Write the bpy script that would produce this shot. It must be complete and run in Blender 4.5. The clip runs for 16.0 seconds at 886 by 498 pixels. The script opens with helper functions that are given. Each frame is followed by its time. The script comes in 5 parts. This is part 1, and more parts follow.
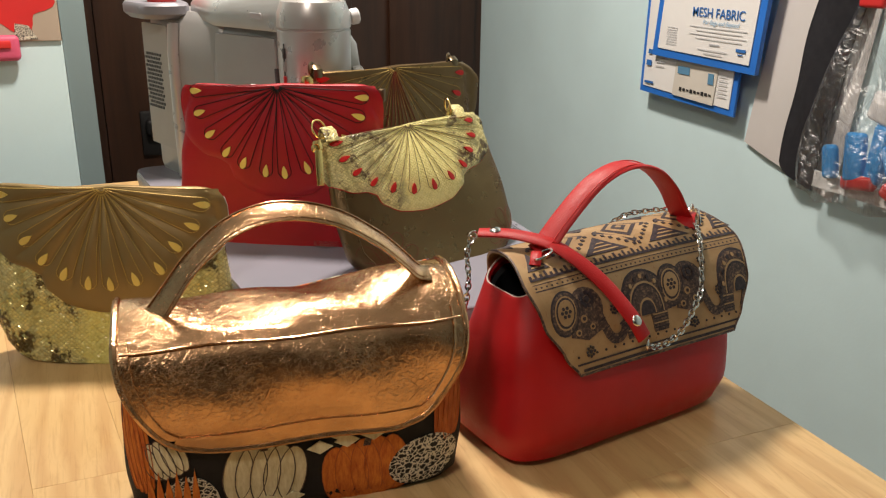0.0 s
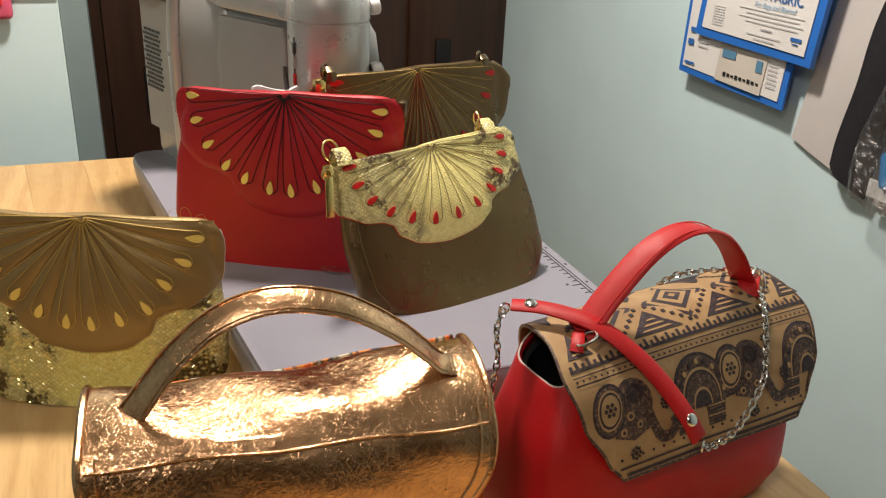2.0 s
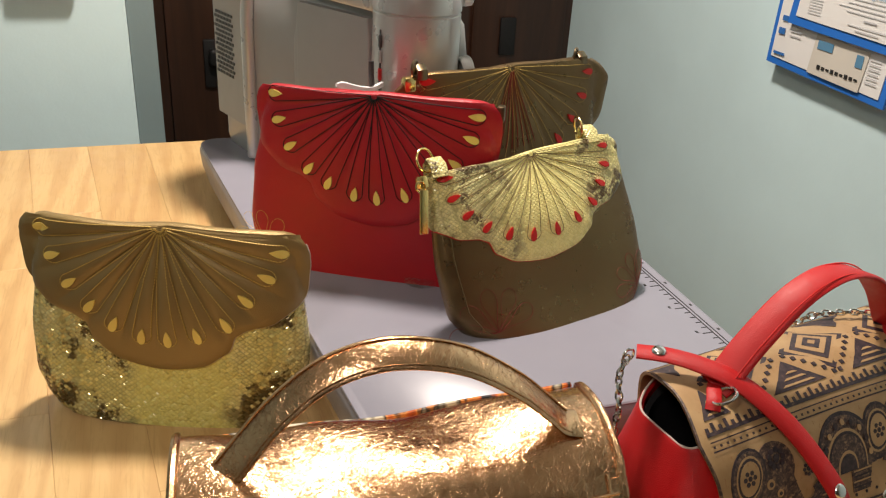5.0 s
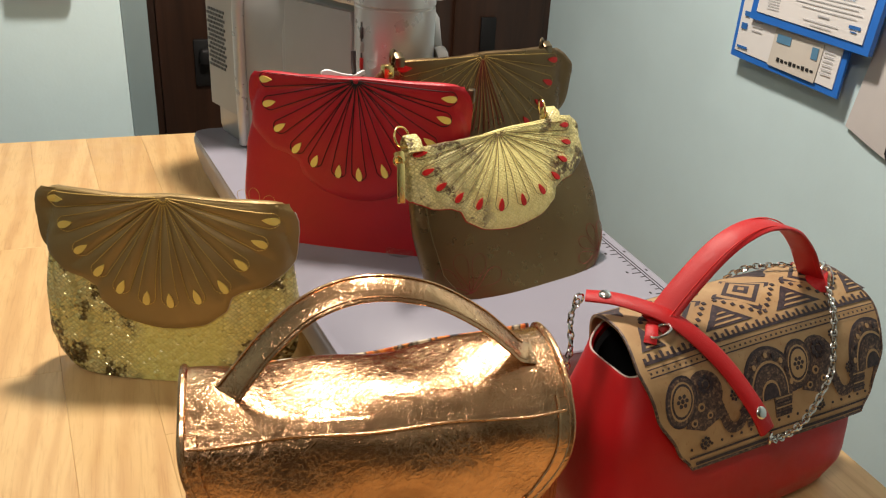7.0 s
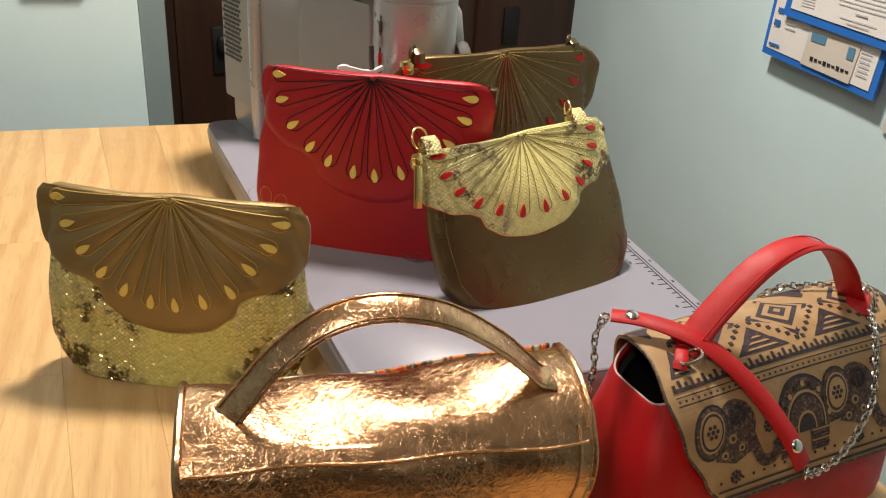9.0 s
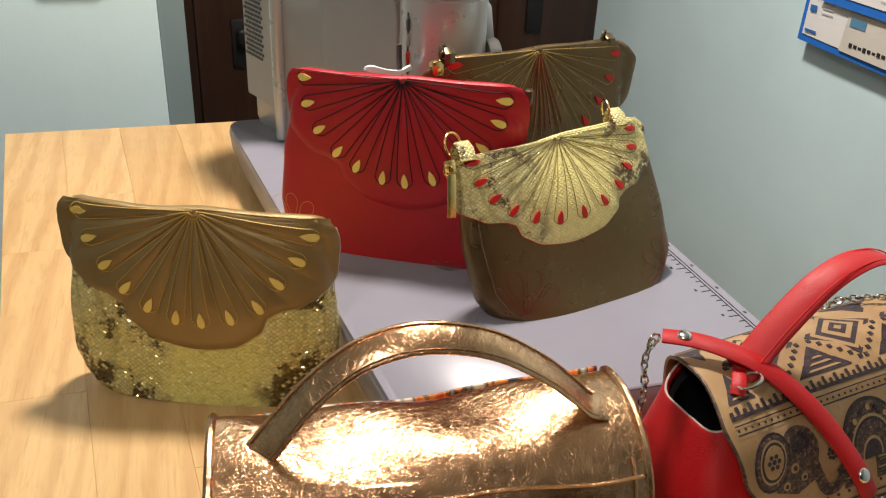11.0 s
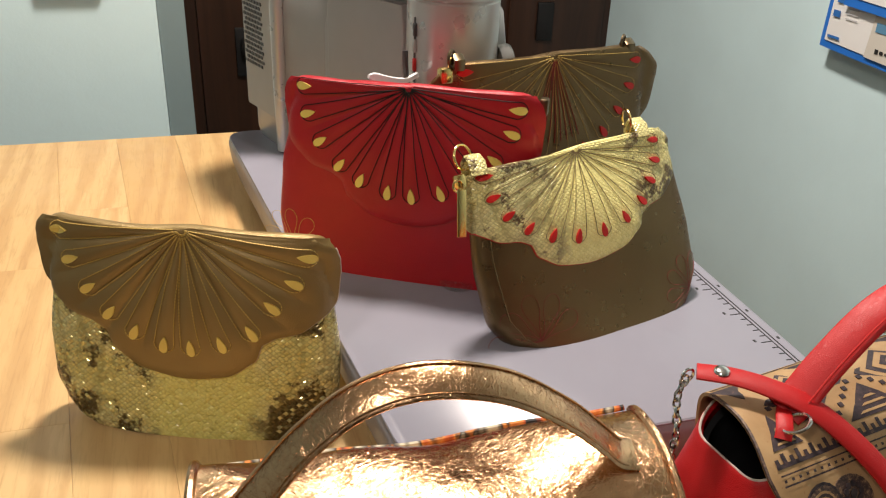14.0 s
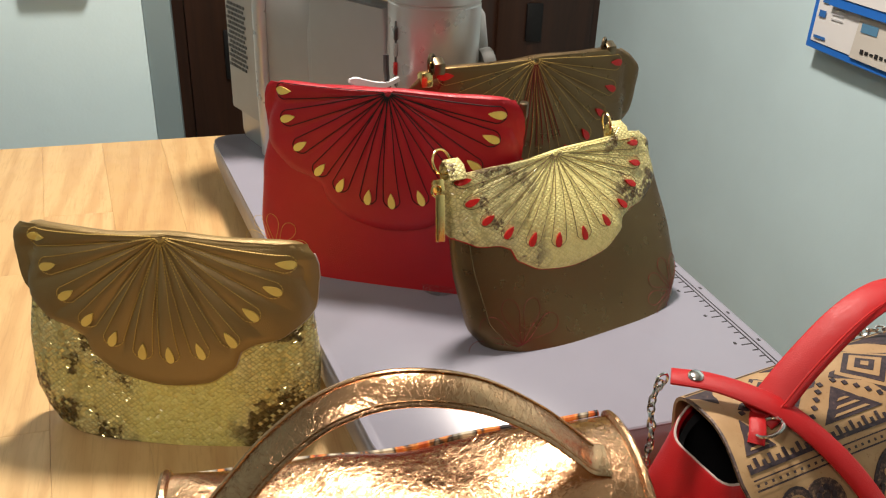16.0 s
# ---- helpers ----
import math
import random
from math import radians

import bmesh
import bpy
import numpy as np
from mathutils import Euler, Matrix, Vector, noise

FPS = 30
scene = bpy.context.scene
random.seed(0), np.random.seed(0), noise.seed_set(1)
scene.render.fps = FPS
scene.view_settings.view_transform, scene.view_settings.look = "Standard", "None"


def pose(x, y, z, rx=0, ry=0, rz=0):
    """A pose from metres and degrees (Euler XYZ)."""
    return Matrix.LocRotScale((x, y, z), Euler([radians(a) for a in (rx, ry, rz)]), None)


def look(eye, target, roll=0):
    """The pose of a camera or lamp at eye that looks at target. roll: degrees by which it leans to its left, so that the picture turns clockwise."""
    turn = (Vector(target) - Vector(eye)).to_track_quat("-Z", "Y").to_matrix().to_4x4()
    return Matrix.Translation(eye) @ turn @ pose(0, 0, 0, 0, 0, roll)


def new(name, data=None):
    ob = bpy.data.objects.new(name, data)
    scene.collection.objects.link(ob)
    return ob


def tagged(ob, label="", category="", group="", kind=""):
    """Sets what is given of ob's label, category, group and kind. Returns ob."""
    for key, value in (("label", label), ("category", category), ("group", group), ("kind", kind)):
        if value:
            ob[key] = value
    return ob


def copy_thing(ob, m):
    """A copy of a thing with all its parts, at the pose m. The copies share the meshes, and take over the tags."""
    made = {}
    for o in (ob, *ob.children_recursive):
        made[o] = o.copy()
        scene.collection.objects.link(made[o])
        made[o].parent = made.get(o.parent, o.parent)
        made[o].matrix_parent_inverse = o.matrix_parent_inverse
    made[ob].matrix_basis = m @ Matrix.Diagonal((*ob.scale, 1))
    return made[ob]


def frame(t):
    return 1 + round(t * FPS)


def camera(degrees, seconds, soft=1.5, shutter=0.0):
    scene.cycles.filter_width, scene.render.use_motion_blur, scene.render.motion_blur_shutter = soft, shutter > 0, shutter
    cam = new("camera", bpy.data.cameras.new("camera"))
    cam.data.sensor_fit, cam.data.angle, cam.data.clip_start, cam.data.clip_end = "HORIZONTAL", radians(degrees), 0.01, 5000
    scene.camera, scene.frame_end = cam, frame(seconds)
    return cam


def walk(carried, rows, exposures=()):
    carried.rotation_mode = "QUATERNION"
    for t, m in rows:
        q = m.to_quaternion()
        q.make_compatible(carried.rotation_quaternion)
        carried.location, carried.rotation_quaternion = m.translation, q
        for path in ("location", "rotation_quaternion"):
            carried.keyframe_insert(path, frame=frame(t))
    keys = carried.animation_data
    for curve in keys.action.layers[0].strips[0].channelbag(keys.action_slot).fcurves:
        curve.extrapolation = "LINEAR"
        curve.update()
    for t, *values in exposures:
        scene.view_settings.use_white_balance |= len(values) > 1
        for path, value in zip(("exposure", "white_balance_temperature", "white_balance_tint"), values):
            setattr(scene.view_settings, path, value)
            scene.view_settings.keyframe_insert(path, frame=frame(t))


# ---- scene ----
cam = camera(55.0, 16.0, 1.2)
PATH = [
    (0, -0.0677, -0.0085, 1.1664, 70.8, -0.615, -22.909),
    (0.5, -0.0513, 0.0471, 1.1673, 69.344, -1.506, -22.831),
    (1, -0.0413, 0.066, 1.1874, 68.177, -2.322, -23.175),
    (1.5, -0.0379, 0.0892, 1.2169, 67.26, -2.763, -22.656),
    (2, -0.0273, 0.1295, 1.231, 66.349, -2.419, -21.461),
    (2.5, -0.0171, 0.1564, 1.2297, 65.531, -2.015, -20.754),
    (3, -0.0105, 0.1967, 1.2253, 64.632, -2.357, -20.108),
    (3.5, -0.0138, 0.2295, 1.2325, 63.838, -2.885, -19.158),
    (4, -0.0315, 0.2325, 1.2397, 63.992, -2.952, -18.399),
    (4.2, -0.0373, 0.2329, 1.2408, 64.166, -2.911, -18.221),
    (6.5, -0.0676, 0.1585, 1.2478, 64.091, -3.221, -19.014),
    (7, -0.0704, 0.1329, 1.2485, 64.468, -2.876, -19.257),
    (7.5, -0.0732, 0.1312, 1.2464, 64.515, -2.748, -19.331),
    (8, -0.0693, 0.1393, 1.2434, 64.176, -2.748, -19.224),
    (8.5, -0.0579, 0.1575, 1.2488, 64.016, -3.601, -17.783),
    (10.8, -0.0552, 0.2156, 1.244, 61.871, -2.587, -16.932),
    (11, -0.0577, 0.2197, 1.2529, 62.543, -2.407, -16.768),
    (11.5, -0.0364, 0.2436, 1.2506, 63.344, -2.407, -16.344),
    (12, -0.0357, 0.263, 1.2456, 63.425, -2.122, -16.228),
    (12.5, -0.0245, 0.2883, 1.249, 63.02, -2.002, -16.13),
    (13, -0.0418, 0.2788, 1.2427, 62.595, -2.321, -15.84),
    (13.5, -0.04, 0.2699, 1.237, 62.979, -2.158, -16.064),
    (14, -0.0409, 0.2749, 1.2351, 63.129, -2.122, -16.267),
    (14.5, -0.0452, 0.2851, 1.2326, 62.97, -2.248, -16.453),
    (15, -0.0445, 0.2808, 1.2368, 62.948, -2.157, -16.846),
    (15.5, -0.0369, 0.2772, 1.24, 63.108, -2.035, -16.945),
    (16, -0.0271, 0.2729, 1.2392, 63.137, -1.944, -16.702),
]
LOOKS = [(0, -0.04, 6500, 10), (8.5, -0.04, 6500, 10), (11, -0.05, 6250, 10), (11.5, -0.06, 5900, 10), (12, -0.06, 5950, 10), (13, -0.02, 6400, 10), (16, 0.0, 6350, 10)]
walk(cam, [(t, pose(x, y, z, rx, ry, rz)) for t, x, y, z, rx, ry, rz in PATH], LOOKS)

# ---- world, light ----
world = bpy.data.worlds.new("world")
scene.world = world
world.use_nodes = True
world.node_tree.nodes["Background"].inputs[0].default_value = (0.55, 0.62, 0.7, 1)
world.node_tree.nodes["Background"].inputs[1].default_value = 0.05


def area_lamp(name, eye, target, size, power, colour):
    data = bpy.data.lights.new(name, "AREA")
    data.shape, data.size, data.energy, data.color = "DISK", size, power, colour
    ob = new(name, data)
    ob.matrix_world = look(eye, target)
    return ob


area_lamp("ceiling_lamp_light", (0.22, 1.36, 2.20), (0.22, 1.36, 0.0), 0.20, 36.0, (1.0, 0.87, 0.765))
area_lamp("room_lamp_light", (-0.65, -0.05, 2.20), (0.15, 0.80, 0.8), 0.35, 10.0, (1.0, 0.87, 0.765))

TABLE, DECK = 0.735, 0.815  # heights of the wooden table and of the machine's extension table


# ---- materials ----
def mat(name, rough=0.5, metal=0.0, colour=(0.5, 0.5, 0.5), spec=0.5):
    m = bpy.data.materials.new(name)
    m.use_nodes = True
    b = m.node_tree.nodes["Principled BSDF"]
    b.inputs["Base Color"].default_value = (*colour, 1)
    b.inputs["Roughness"].default_value = rough
    b.inputs["Metallic"].default_value = metal
    b.inputs["Specular IOR Level"].default_value = spec
    return m


class Nodes:
    """Short names for the nodes of one material."""

    def __init__(self, m):
        self.t = m.node_tree
        self.b = self.t.nodes["Principled BSDF"]
        self.co = self.t.nodes.new("ShaderNodeTexCoord").outputs["Object"]

    def link(self, a, b):
        self.t.links.new(a, b)

    def put(self, socket, value):
        if hasattr(value, "is_linked"):
            self.link(value, socket)
        else:
            socket.default_value = value

    def scaled(self, sx, sy, sz, turn=0):
        n = self.t.nodes.new("ShaderNodeMapping")
        n.inputs["Rotation"].default_value = (0, radians(turn), 0)
        n.inputs["Scale"].default_value = (sx, sy, sz)
        self.link(self.co, n.inputs["Vector"])
        return n.outputs[0]

    def noise(self, scale, detail=4, rough=0.55, vec=None, distort=0.0):
        n = self.t.nodes.new("ShaderNodeTexNoise")
        n.inputs["Scale"].default_value, n.inputs["Detail"].default_value = scale, detail
        n.inputs["Roughness"].default_value, n.inputs["Distortion"].default_value = rough, distort
        self.link(vec if vec else self.co, n.inputs["Vector"])
        return n.outputs[0]

    def voronoi(self, scale, feature="F1", vec=None, out="Distance", random=1.0):
        n = self.t.nodes.new("ShaderNodeTexVoronoi")
        n.feature = feature
        n.inputs["Scale"].default_value, n.inputs["Randomness"].default_value = scale, random
        self.link(vec if vec else self.co, n.inputs["Vector"])
        return n.outputs[out]

    def wave(self, scale, distort, vec=None, detail=3, dscale=1.0):
        n = self.t.nodes.new("ShaderNodeTexWave")
        n.inputs["Scale"].default_value, n.inputs["Distortion"].default_value = scale, distort
        n.inputs["Detail"].default_value, n.inputs["Detail Scale"].default_value = detail, dscale
        self.link(vec if vec else self.co, n.inputs["Vector"])
        return n.outputs["Fac"]

    def ramp(self, fac, stops):
        n = self.t.nodes.new("ShaderNodeValToRGB")
        e = n.color_ramp.elements
        while len(e) < len(stops):
            e.new(0.5)
        for el, (p, c) in zip(e, stops):
            el.position = p
            el.color = (*c, 1) if not isinstance(c, (int, float)) else (c, c, c, 1)
        self.link(fac, n.inputs[0])
        return n.outputs[0]

    def math(self, op, a, b):
        n = self.t.nodes.new("ShaderNodeMath")
        n.operation = op
        self.put(n.inputs[0], a)
        self.put(n.inputs[1], b)
        return n.outputs[0]

    def mix(self, fac, a, b):
        n = self.t.nodes.new("ShaderNodeMix")
        n.data_type = "RGBA"
        self.put(n.inputs[0], fac)
        self.put(n.inputs[6], a if hasattr(a, "is_linked") else (*a, 1))
        self.put(n.inputs[7], b if hasattr(b, "is_linked") else (*b, 1))
        return n.outputs[2]

    def bump(self, height, strength, distance, normal=None):
        n = self.t.nodes.new("ShaderNodeBump")
        n.inputs["Strength"].default_value, n.inputs["Distance"].default_value = strength, distance
        self.link(height, n.inputs["Height"])
        if normal:
            self.link(normal, n.inputs["Normal"])
        self.link(n.outputs[0], self.b.inputs["Normal"])
        return n.outputs[0]

    def facets(self, scale, tilt, vec, random=1.0):
        """Height of small flat facets, each tilted its own way (tilt: the usual slope)."""
        v = self.t.nodes.new("ShaderNodeTexVoronoi")
        v.inputs["Scale"].default_value, v.inputs["Randomness"].default_value = scale, random
        self.link(vec, v.inputs["Vector"])
        out = []
        for op, a, b in (("SUBTRACT", vec, v.outputs["Position"]), ("SUBTRACT", v.outputs["Color"], (0.5, 0.5, 0.5))):
            k = self.t.nodes.new("ShaderNodeVectorMath")
            k.operation = op
            self.put(k.inputs[0], a)
            self.put(k.inputs[1], b)
            out.append(k.outputs[0])
        d = self.t.nodes.new("ShaderNodeVectorMath")
        d.operation = "DOT_PRODUCT"
        self.link(out[0], d.inputs[0])
        self.link(out[1], d.inputs[1])
        return self.math("MULTIPLY", d.outputs["Value"], tilt * 2)

    def colour(self, c):
        self.link(c, self.b.inputs["Base Color"])

    def rough(self, r):
        self.link(r, self.b.inputs["Roughness"])


def leather(name, colour, rough=0.45, metal=0.0, grain=650, strength=0.25, vary=0.12, spec=0.4, lumps=0.25):
    m = mat(name, rough, metal, colour, spec)
    n = Nodes(m)
    a = n.noise(14, 4)
    dark = tuple(c * (1 - vary) for c in colour)
    light = tuple(min(1, c * (1 + vary)) for c in colour)
    n.colour(n.ramp(a, [(0.3, dark), (0.7, light)]))
    v = n.voronoi(grain, "DISTANCE_TO_EDGE")
    first = n.bump(n.ramp(v, [(0.0, 0.0), (0.25, 1.0)]), strength, 0.0004)
    n.bump(n.noise(45, 3), lumps, 0.002, first)
    n.rough(n.ramp(n.noise(60, 3), [(0.3, rough - 0.08), (0.7, rough + 0.1)]))
    return m


M = {}
M["red_leather"] = leather("red_leather", (0.40, 0.008, 0.017), 0.40)
M["red_vinyl"] = leather("red_vinyl", (0.46, 0.009, 0.011), 0.42, grain=900)
M["bronze_leather"] = leather("bronze_leather", (0.31, 0.212, 0.080), 0.36, 0.40, grain=620, strength=0.32, vary=0.08, spec=0.5, lumps=0.18)
M["brown_leather"] = leather("brown_leather", (0.185, 0.122, 0.056), 0.32, 0.80, grain=800, vary=0.05, lumps=0.07)
M["black_thread"] = mat("black_thread", 0.8, 0, (0.012, 0.008, 0.008))
M["gold_thread"] = mat("gold_thread", 0.5, 0.3, (0.62, 0.44, 0.12))
M["dark_red_thread"] = mat("dark_red_thread", 0.6, 0, (0.22, 0.025, 0.018))
M["tan_thread"] = mat("tan_thread", 0.6, 0.1, (0.20, 0.14, 0.05))
M["lining"] = leather("lining", (0.012, 0.012, 0.014), 0.8)
M["white_edge"] = mat("white_edge", 0.7, 0, (0.58, 0.50, 0.44))
M["steel"] = mat("steel", 0.18, 1.0, (0.72, 0.70, 0.67))
M["gold_metal"] = mat("gold_metal", 0.22, 1.0, (0.80, 0.58, 0.22))
M["antique_metal"] = mat("antique_metal", 0.35, 1.0, (0.20, 0.15, 0.09))


def snakeskin(name, base, pale, spot, amount, metal=0.30, rough=0.30, centre=None, tilt=0.22, shift=0.0, scales=250):
    """Rows of scales of two tones with dark patches, and a plainer band of its own colour down the middle of the piece."""
    m = mat(name, rough, metal)
    n = Nodes(m)
    cells = n.scaled(1.0, 0.7, 1.2, 45)
    edge = n.voronoi(scales, "DISTANCE_TO_EDGE", cells, random=0.22)
    tint = n.voronoi(scales, "F1", cells, "Color", random=0.22)
    body = n.mix(n.ramp(n.noise(16, 3), [(0.40, 0.0), (0.62, 1.0)]), base, pale)
    blot = n.math("MULTIPLY", n.ramp(n.noise(21, 6, 0.7), [(amount, 0.0), (amount + 0.04, 1.0)]), n.ramp(tint, [(0.22, 0.0), (0.34, 1.0)]))
    split = n.t.nodes.new("ShaderNodeSeparateXYZ")
    n.link(n.co, split.inputs[0])
    far = n.math("ABSOLUTE", n.math("ADD", split.outputs[0], -shift), 0.0)
    side = n.ramp(n.math("MULTIPLY", n.math("ADD", far, n.math("MULTIPLY", n.noise(40, 3), 0.02)), 10.0), [(0.46, 0.0), (0.66, 1.0)])
    body = n.mix(side, centre, body)
    blot = n.math("MULTIPLY", blot, side)
    body = n.mix(blot, body, spot)
    shade = n.ramp(tint, [(0.1, 0.80), (0.9, 1.0)])
    tone = n.t.nodes.new("ShaderNodeMix")
    tone.data_type, tone.blend_type = "RGBA", "MULTIPLY"
    n.link(n.math("ADD", n.math("MULTIPLY", side, 0.6), 0.25), tone.inputs[0])
    n.link(body, tone.inputs[6])
    n.link(shade, tone.inputs[7])
    line = n.math("MULTIPLY", n.ramp(edge, [(0.02, 1.0), (0.14, 0.0)]), n.math("ADD", n.math("MULTIPLY", side, 0.34), 0.12))
    n.colour(n.mix(line, tone.outputs[2], (0.22, 0.17, 0.05)))
    n.link(n.math("MULTIPLY", n.math("MULTIPLY", side, n.ramp(n.noise(19, 3), [(0.42, 0.25), (0.58, 1.0)])), metal), n.b.inputs["Metallic"])
    first = n.bump(n.ramp(edge, [(0.0, 0.0), (0.3, 1.0)]), 0.7, 0.0007)
    n.bump(n.facets(scales, tilt, cells, 0.22), 1.0, 1.0, first)
    n.rough(n.ramp(tint, [(0.2, rough - 0.12), (0.8, rough + 0.12)]))
    return m


M["snake_gold"] = snakeskin("snake_gold", (0.90, 0.78, 0.27), (0.92, 0.82, 0.40), (0.13, 0.09, 0.03), 0.50, 0.50, 0.20, (0.90, 0.80, 0.24), 0.26, 0.016, 255)
M["snake_flap"] = snakeskin("snake_flap", (0.84, 0.76, 0.36), (0.94, 0.84, 0.34), (0.15, 0.10, 0.045), 0.525, 0.08, 0.34, (0.97, 0.87, 0.34), 0.06, 0.008, 285)
M["snake_tear"] = leather("snake_tear", (0.90, 0.68, 0.17), 0.42, 0.1)
M["red_inlay"] = leather("red_inlay", (0.60, 0.014, 0.012), 0.40)

m = M["copper_foil"] = mat("copper_foil", 0.2, 1.0)
n = Nodes(m)
warp = n.mix(0.02, n.co, n.noise(70, 4, 0.6))
crease = n.voronoi(75, "DISTANCE_TO_EDGE", n.mix(0.05, n.co, n.noise(38, 5, 0.7)))
crack = n.voronoi(190, "DISTANCE_TO_EDGE", warp)
lines = n.math("MAXIMUM", n.ramp(crease, [(0.0, 1.0), (0.05, 0.0)]), n.ramp(crack, [(0.0, 0.7), (0.09, 0.0)]))
worn = n.ramp(n.noise(17, 5, 0.65), [(0.42, 0.35), (0.62, 1.0)])
n.colour(n.mix(n.math("MULTIPLY", n.math("MULTIPLY", lines, worn), 0.3), n.ramp(n.noise(30, 5, 0.7), [(0.35, (0.60, 0.355, 0.19)), (0.65, (0.74, 0.46, 0.26))]), (0.34, 0.19, 0.10)))
n.rough(n.ramp(n.noise(90, 5, 0.7), [(0.35, 0.16), (0.7, 0.27)]))
b1 = n.bump(n.math("MULTIPLY", n.math("ADD", n.facets(480, 0.034, warp), n.facets(170, 0.016, warp)), worn), 1.0, 1.0)
b2 = n.bump(n.math("MULTIPLY", lines, worn), 0.36, 0.0005, b1)
b3 = n.bump(n.noise(260, 3, 0.6, None, 0.8), 0.13, 0.0010, b2)
n.bump(n.noise(34, 4, 0.6, distort=0.8), 0.30, 0.0040, b3)

m = M["cork"] = mat("cork", 0.55)
n = Nodes(m)
n.colour(n.mix(n.ramp(n.noise(300, 5, 0.7, n.scaled(1, 1, 0.4)), [(0.60, 0.0), (0.70, 1.0)]), n.ramp(n.noise(40, 4), [(0.3, (0.35, 0.21, 0.09)), (0.7, (0.46, 0.30, 0.145))]), (0.30, 0.15, 0.06)))
n.bump(n.noise(400, 4), 0.2, 0.0005)
m = M["print_navy"] = mat("print_navy", 0.6)
n = Nodes(m)
n.colour(n.ramp(n.noise(260, 5, 0.7), [(0.38, (0.018, 0.012, 0.018)), (0.62, (0.055, 0.034, 0.038)), (0.76, (0.26, 0.16, 0.09))]))
m = M["print_brown"] = mat("print_brown", 0.6)
n = Nodes(m)
n.colour(n.ramp(n.noise(330, 5, 0.75), [(0.42, (0.035, 0.022, 0.022)), (0.54, (0.11, 0.065, 0.05)), (0.68, (0.36, 0.23, 0.12))]))

m = M["pine"] = mat("pine", 0.36, spec=0.45)
n = Nodes(m)
info = n.t.nodes.new("ShaderNodeObjectInfo")
vec = n.t.nodes.new("ShaderNodeVectorMath")
n.link(n.co, vec.inputs[0])
comb = n.t.nodes.new("ShaderNodeCombineXYZ")
n.link(n.math("MULTIPLY", info.outputs["Random"], 7.0), comb.inputs[0])
n.link(n.math("MULTIPLY", info.outputs["Random"], 13.0), comb.inputs[1])
n.link(comb.outputs[0], vec.inputs[1])
mp = n.t.nodes.new("ShaderNodeMapping")
mp.inputs["Scale"].default_value = (1.0, 0.16, 1.0)
n.link(vec.outputs[0], mp.inputs[0])
figure = n.wave(9.0, 9.0, mp.outputs[0], 3, 1.6)
grain = n.noise(120, 6, 0.65, mp.outputs[0], 0.8)
tone = n.ramp(info.outputs["Random"], [(0.0, (0.58, 0.37, 0.15)), (0.5, (0.69, 0.47, 0.215)), (1.0, (0.63, 0.405, 0.17))])
c = n.mix(n.ramp(figure, [(0.35, 0.0), (0.95, 0.52)]), tone, (0.48, 0.26, 0.10))
c = n.mix(n.ramp(grain, [(0.50, 0.0), (0.72, 0.45)]), c, (0.44, 0.24, 0.09))
mp2 = n.t.nodes.new("ShaderNodeMapping")
mp2.inputs["Scale"].default_value = (1.0, 0.035, 1.0)
n.link(vec.outputs[0], mp2.inputs[0])
pores = n.noise(420, 4, 0.6, mp2.outputs[0])
c = n.mix(n.ramp(pores, [(0.54, 0.0), (0.70, 0.42)]), c, (0.40, 0.21, 0.08))
c = n.mix(n.ramp(n.noise(3.5, 3), [(0.4, 0.0), (0.75, 0.30)]), c, (0.74, 0.53, 0.26))
mp3 = n.t.nodes.new("ShaderNodeMapping")
mp3.inputs["Scale"].default_value = (1.0, 0.6, 1.0)
n.link(vec.outputs[0], mp3.inputs[0])
knot = n.voronoi(5.5, "F1", mp3.outputs[0])
n.colour(n.mix(n.ramp(knot, [(0.0, 0.85), (0.022, 0.55), (0.05, 0.0)]), c, (0.24, 0.11, 0.04)))
n.bump(grain, 0.08, 0.0006)
n.rough(n.ramp(n.noise(25, 4), [(0.3, 0.28), (0.7, 0.44)]))


def paint(name, colour, rough=0.6, lump=0.10):
    m = mat(name, rough, 0, colour)
    n = Nodes(m)
    n.colour(n.ramp(n.noise(2.2, 5), [(0.3, tuple(c * 0.93 for c in colour)), (0.7, tuple(min(1, c * 1.05) for c in colour))]))
    first = n.bump(n.noise(170, 4), lump, 0.002)
    n.bump(n.noise(5, 3), 0.25, 0.010, first)
    return m


M["blue_wall"] = paint("blue_wall", (0.65, 0.84, 0.87), 0.40)
M["end_wall"] = paint("end_wall", (0.26, 0.20, 0.15), 0.6)
# the wall's aqua again, much darker: the jamb's shade is in the colour
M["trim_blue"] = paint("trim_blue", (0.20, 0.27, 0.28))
M["ceiling_white"] = paint("ceiling_white", (0.78, 0.78, 0.75), 0.8)
m = M["dark_wood"] = mat("dark_wood", 0.42)
n = Nodes(m)
n.colour(n.ramp(n.noise(30, 6, 0.65, n.scaled(1, 1, 0.06), 0.6), [(0.3, (0.020, 0.009, 0.005)), (0.7, (0.050, 0.020, 0.010))]))
n.bump(n.noise(120, 4, 0.6, n.scaled(1, 1, 0.06)), 0.12, 0.001)
M["black_iron"] = leather("black_iron", (0.015, 0.014, 0.014), 0.5, 0.4, 300)
m = M["floor_wood"] = mat("floor_wood", 0.45)
n = Nodes(m)
n.colour(n.ramp(n.noise(14, 5, 0.6, n.scaled(1, 0.1, 1)), [(0.3, (0.13, 0.07, 0.035)), (0.7, (0.22, 0.12, 0.06))]))


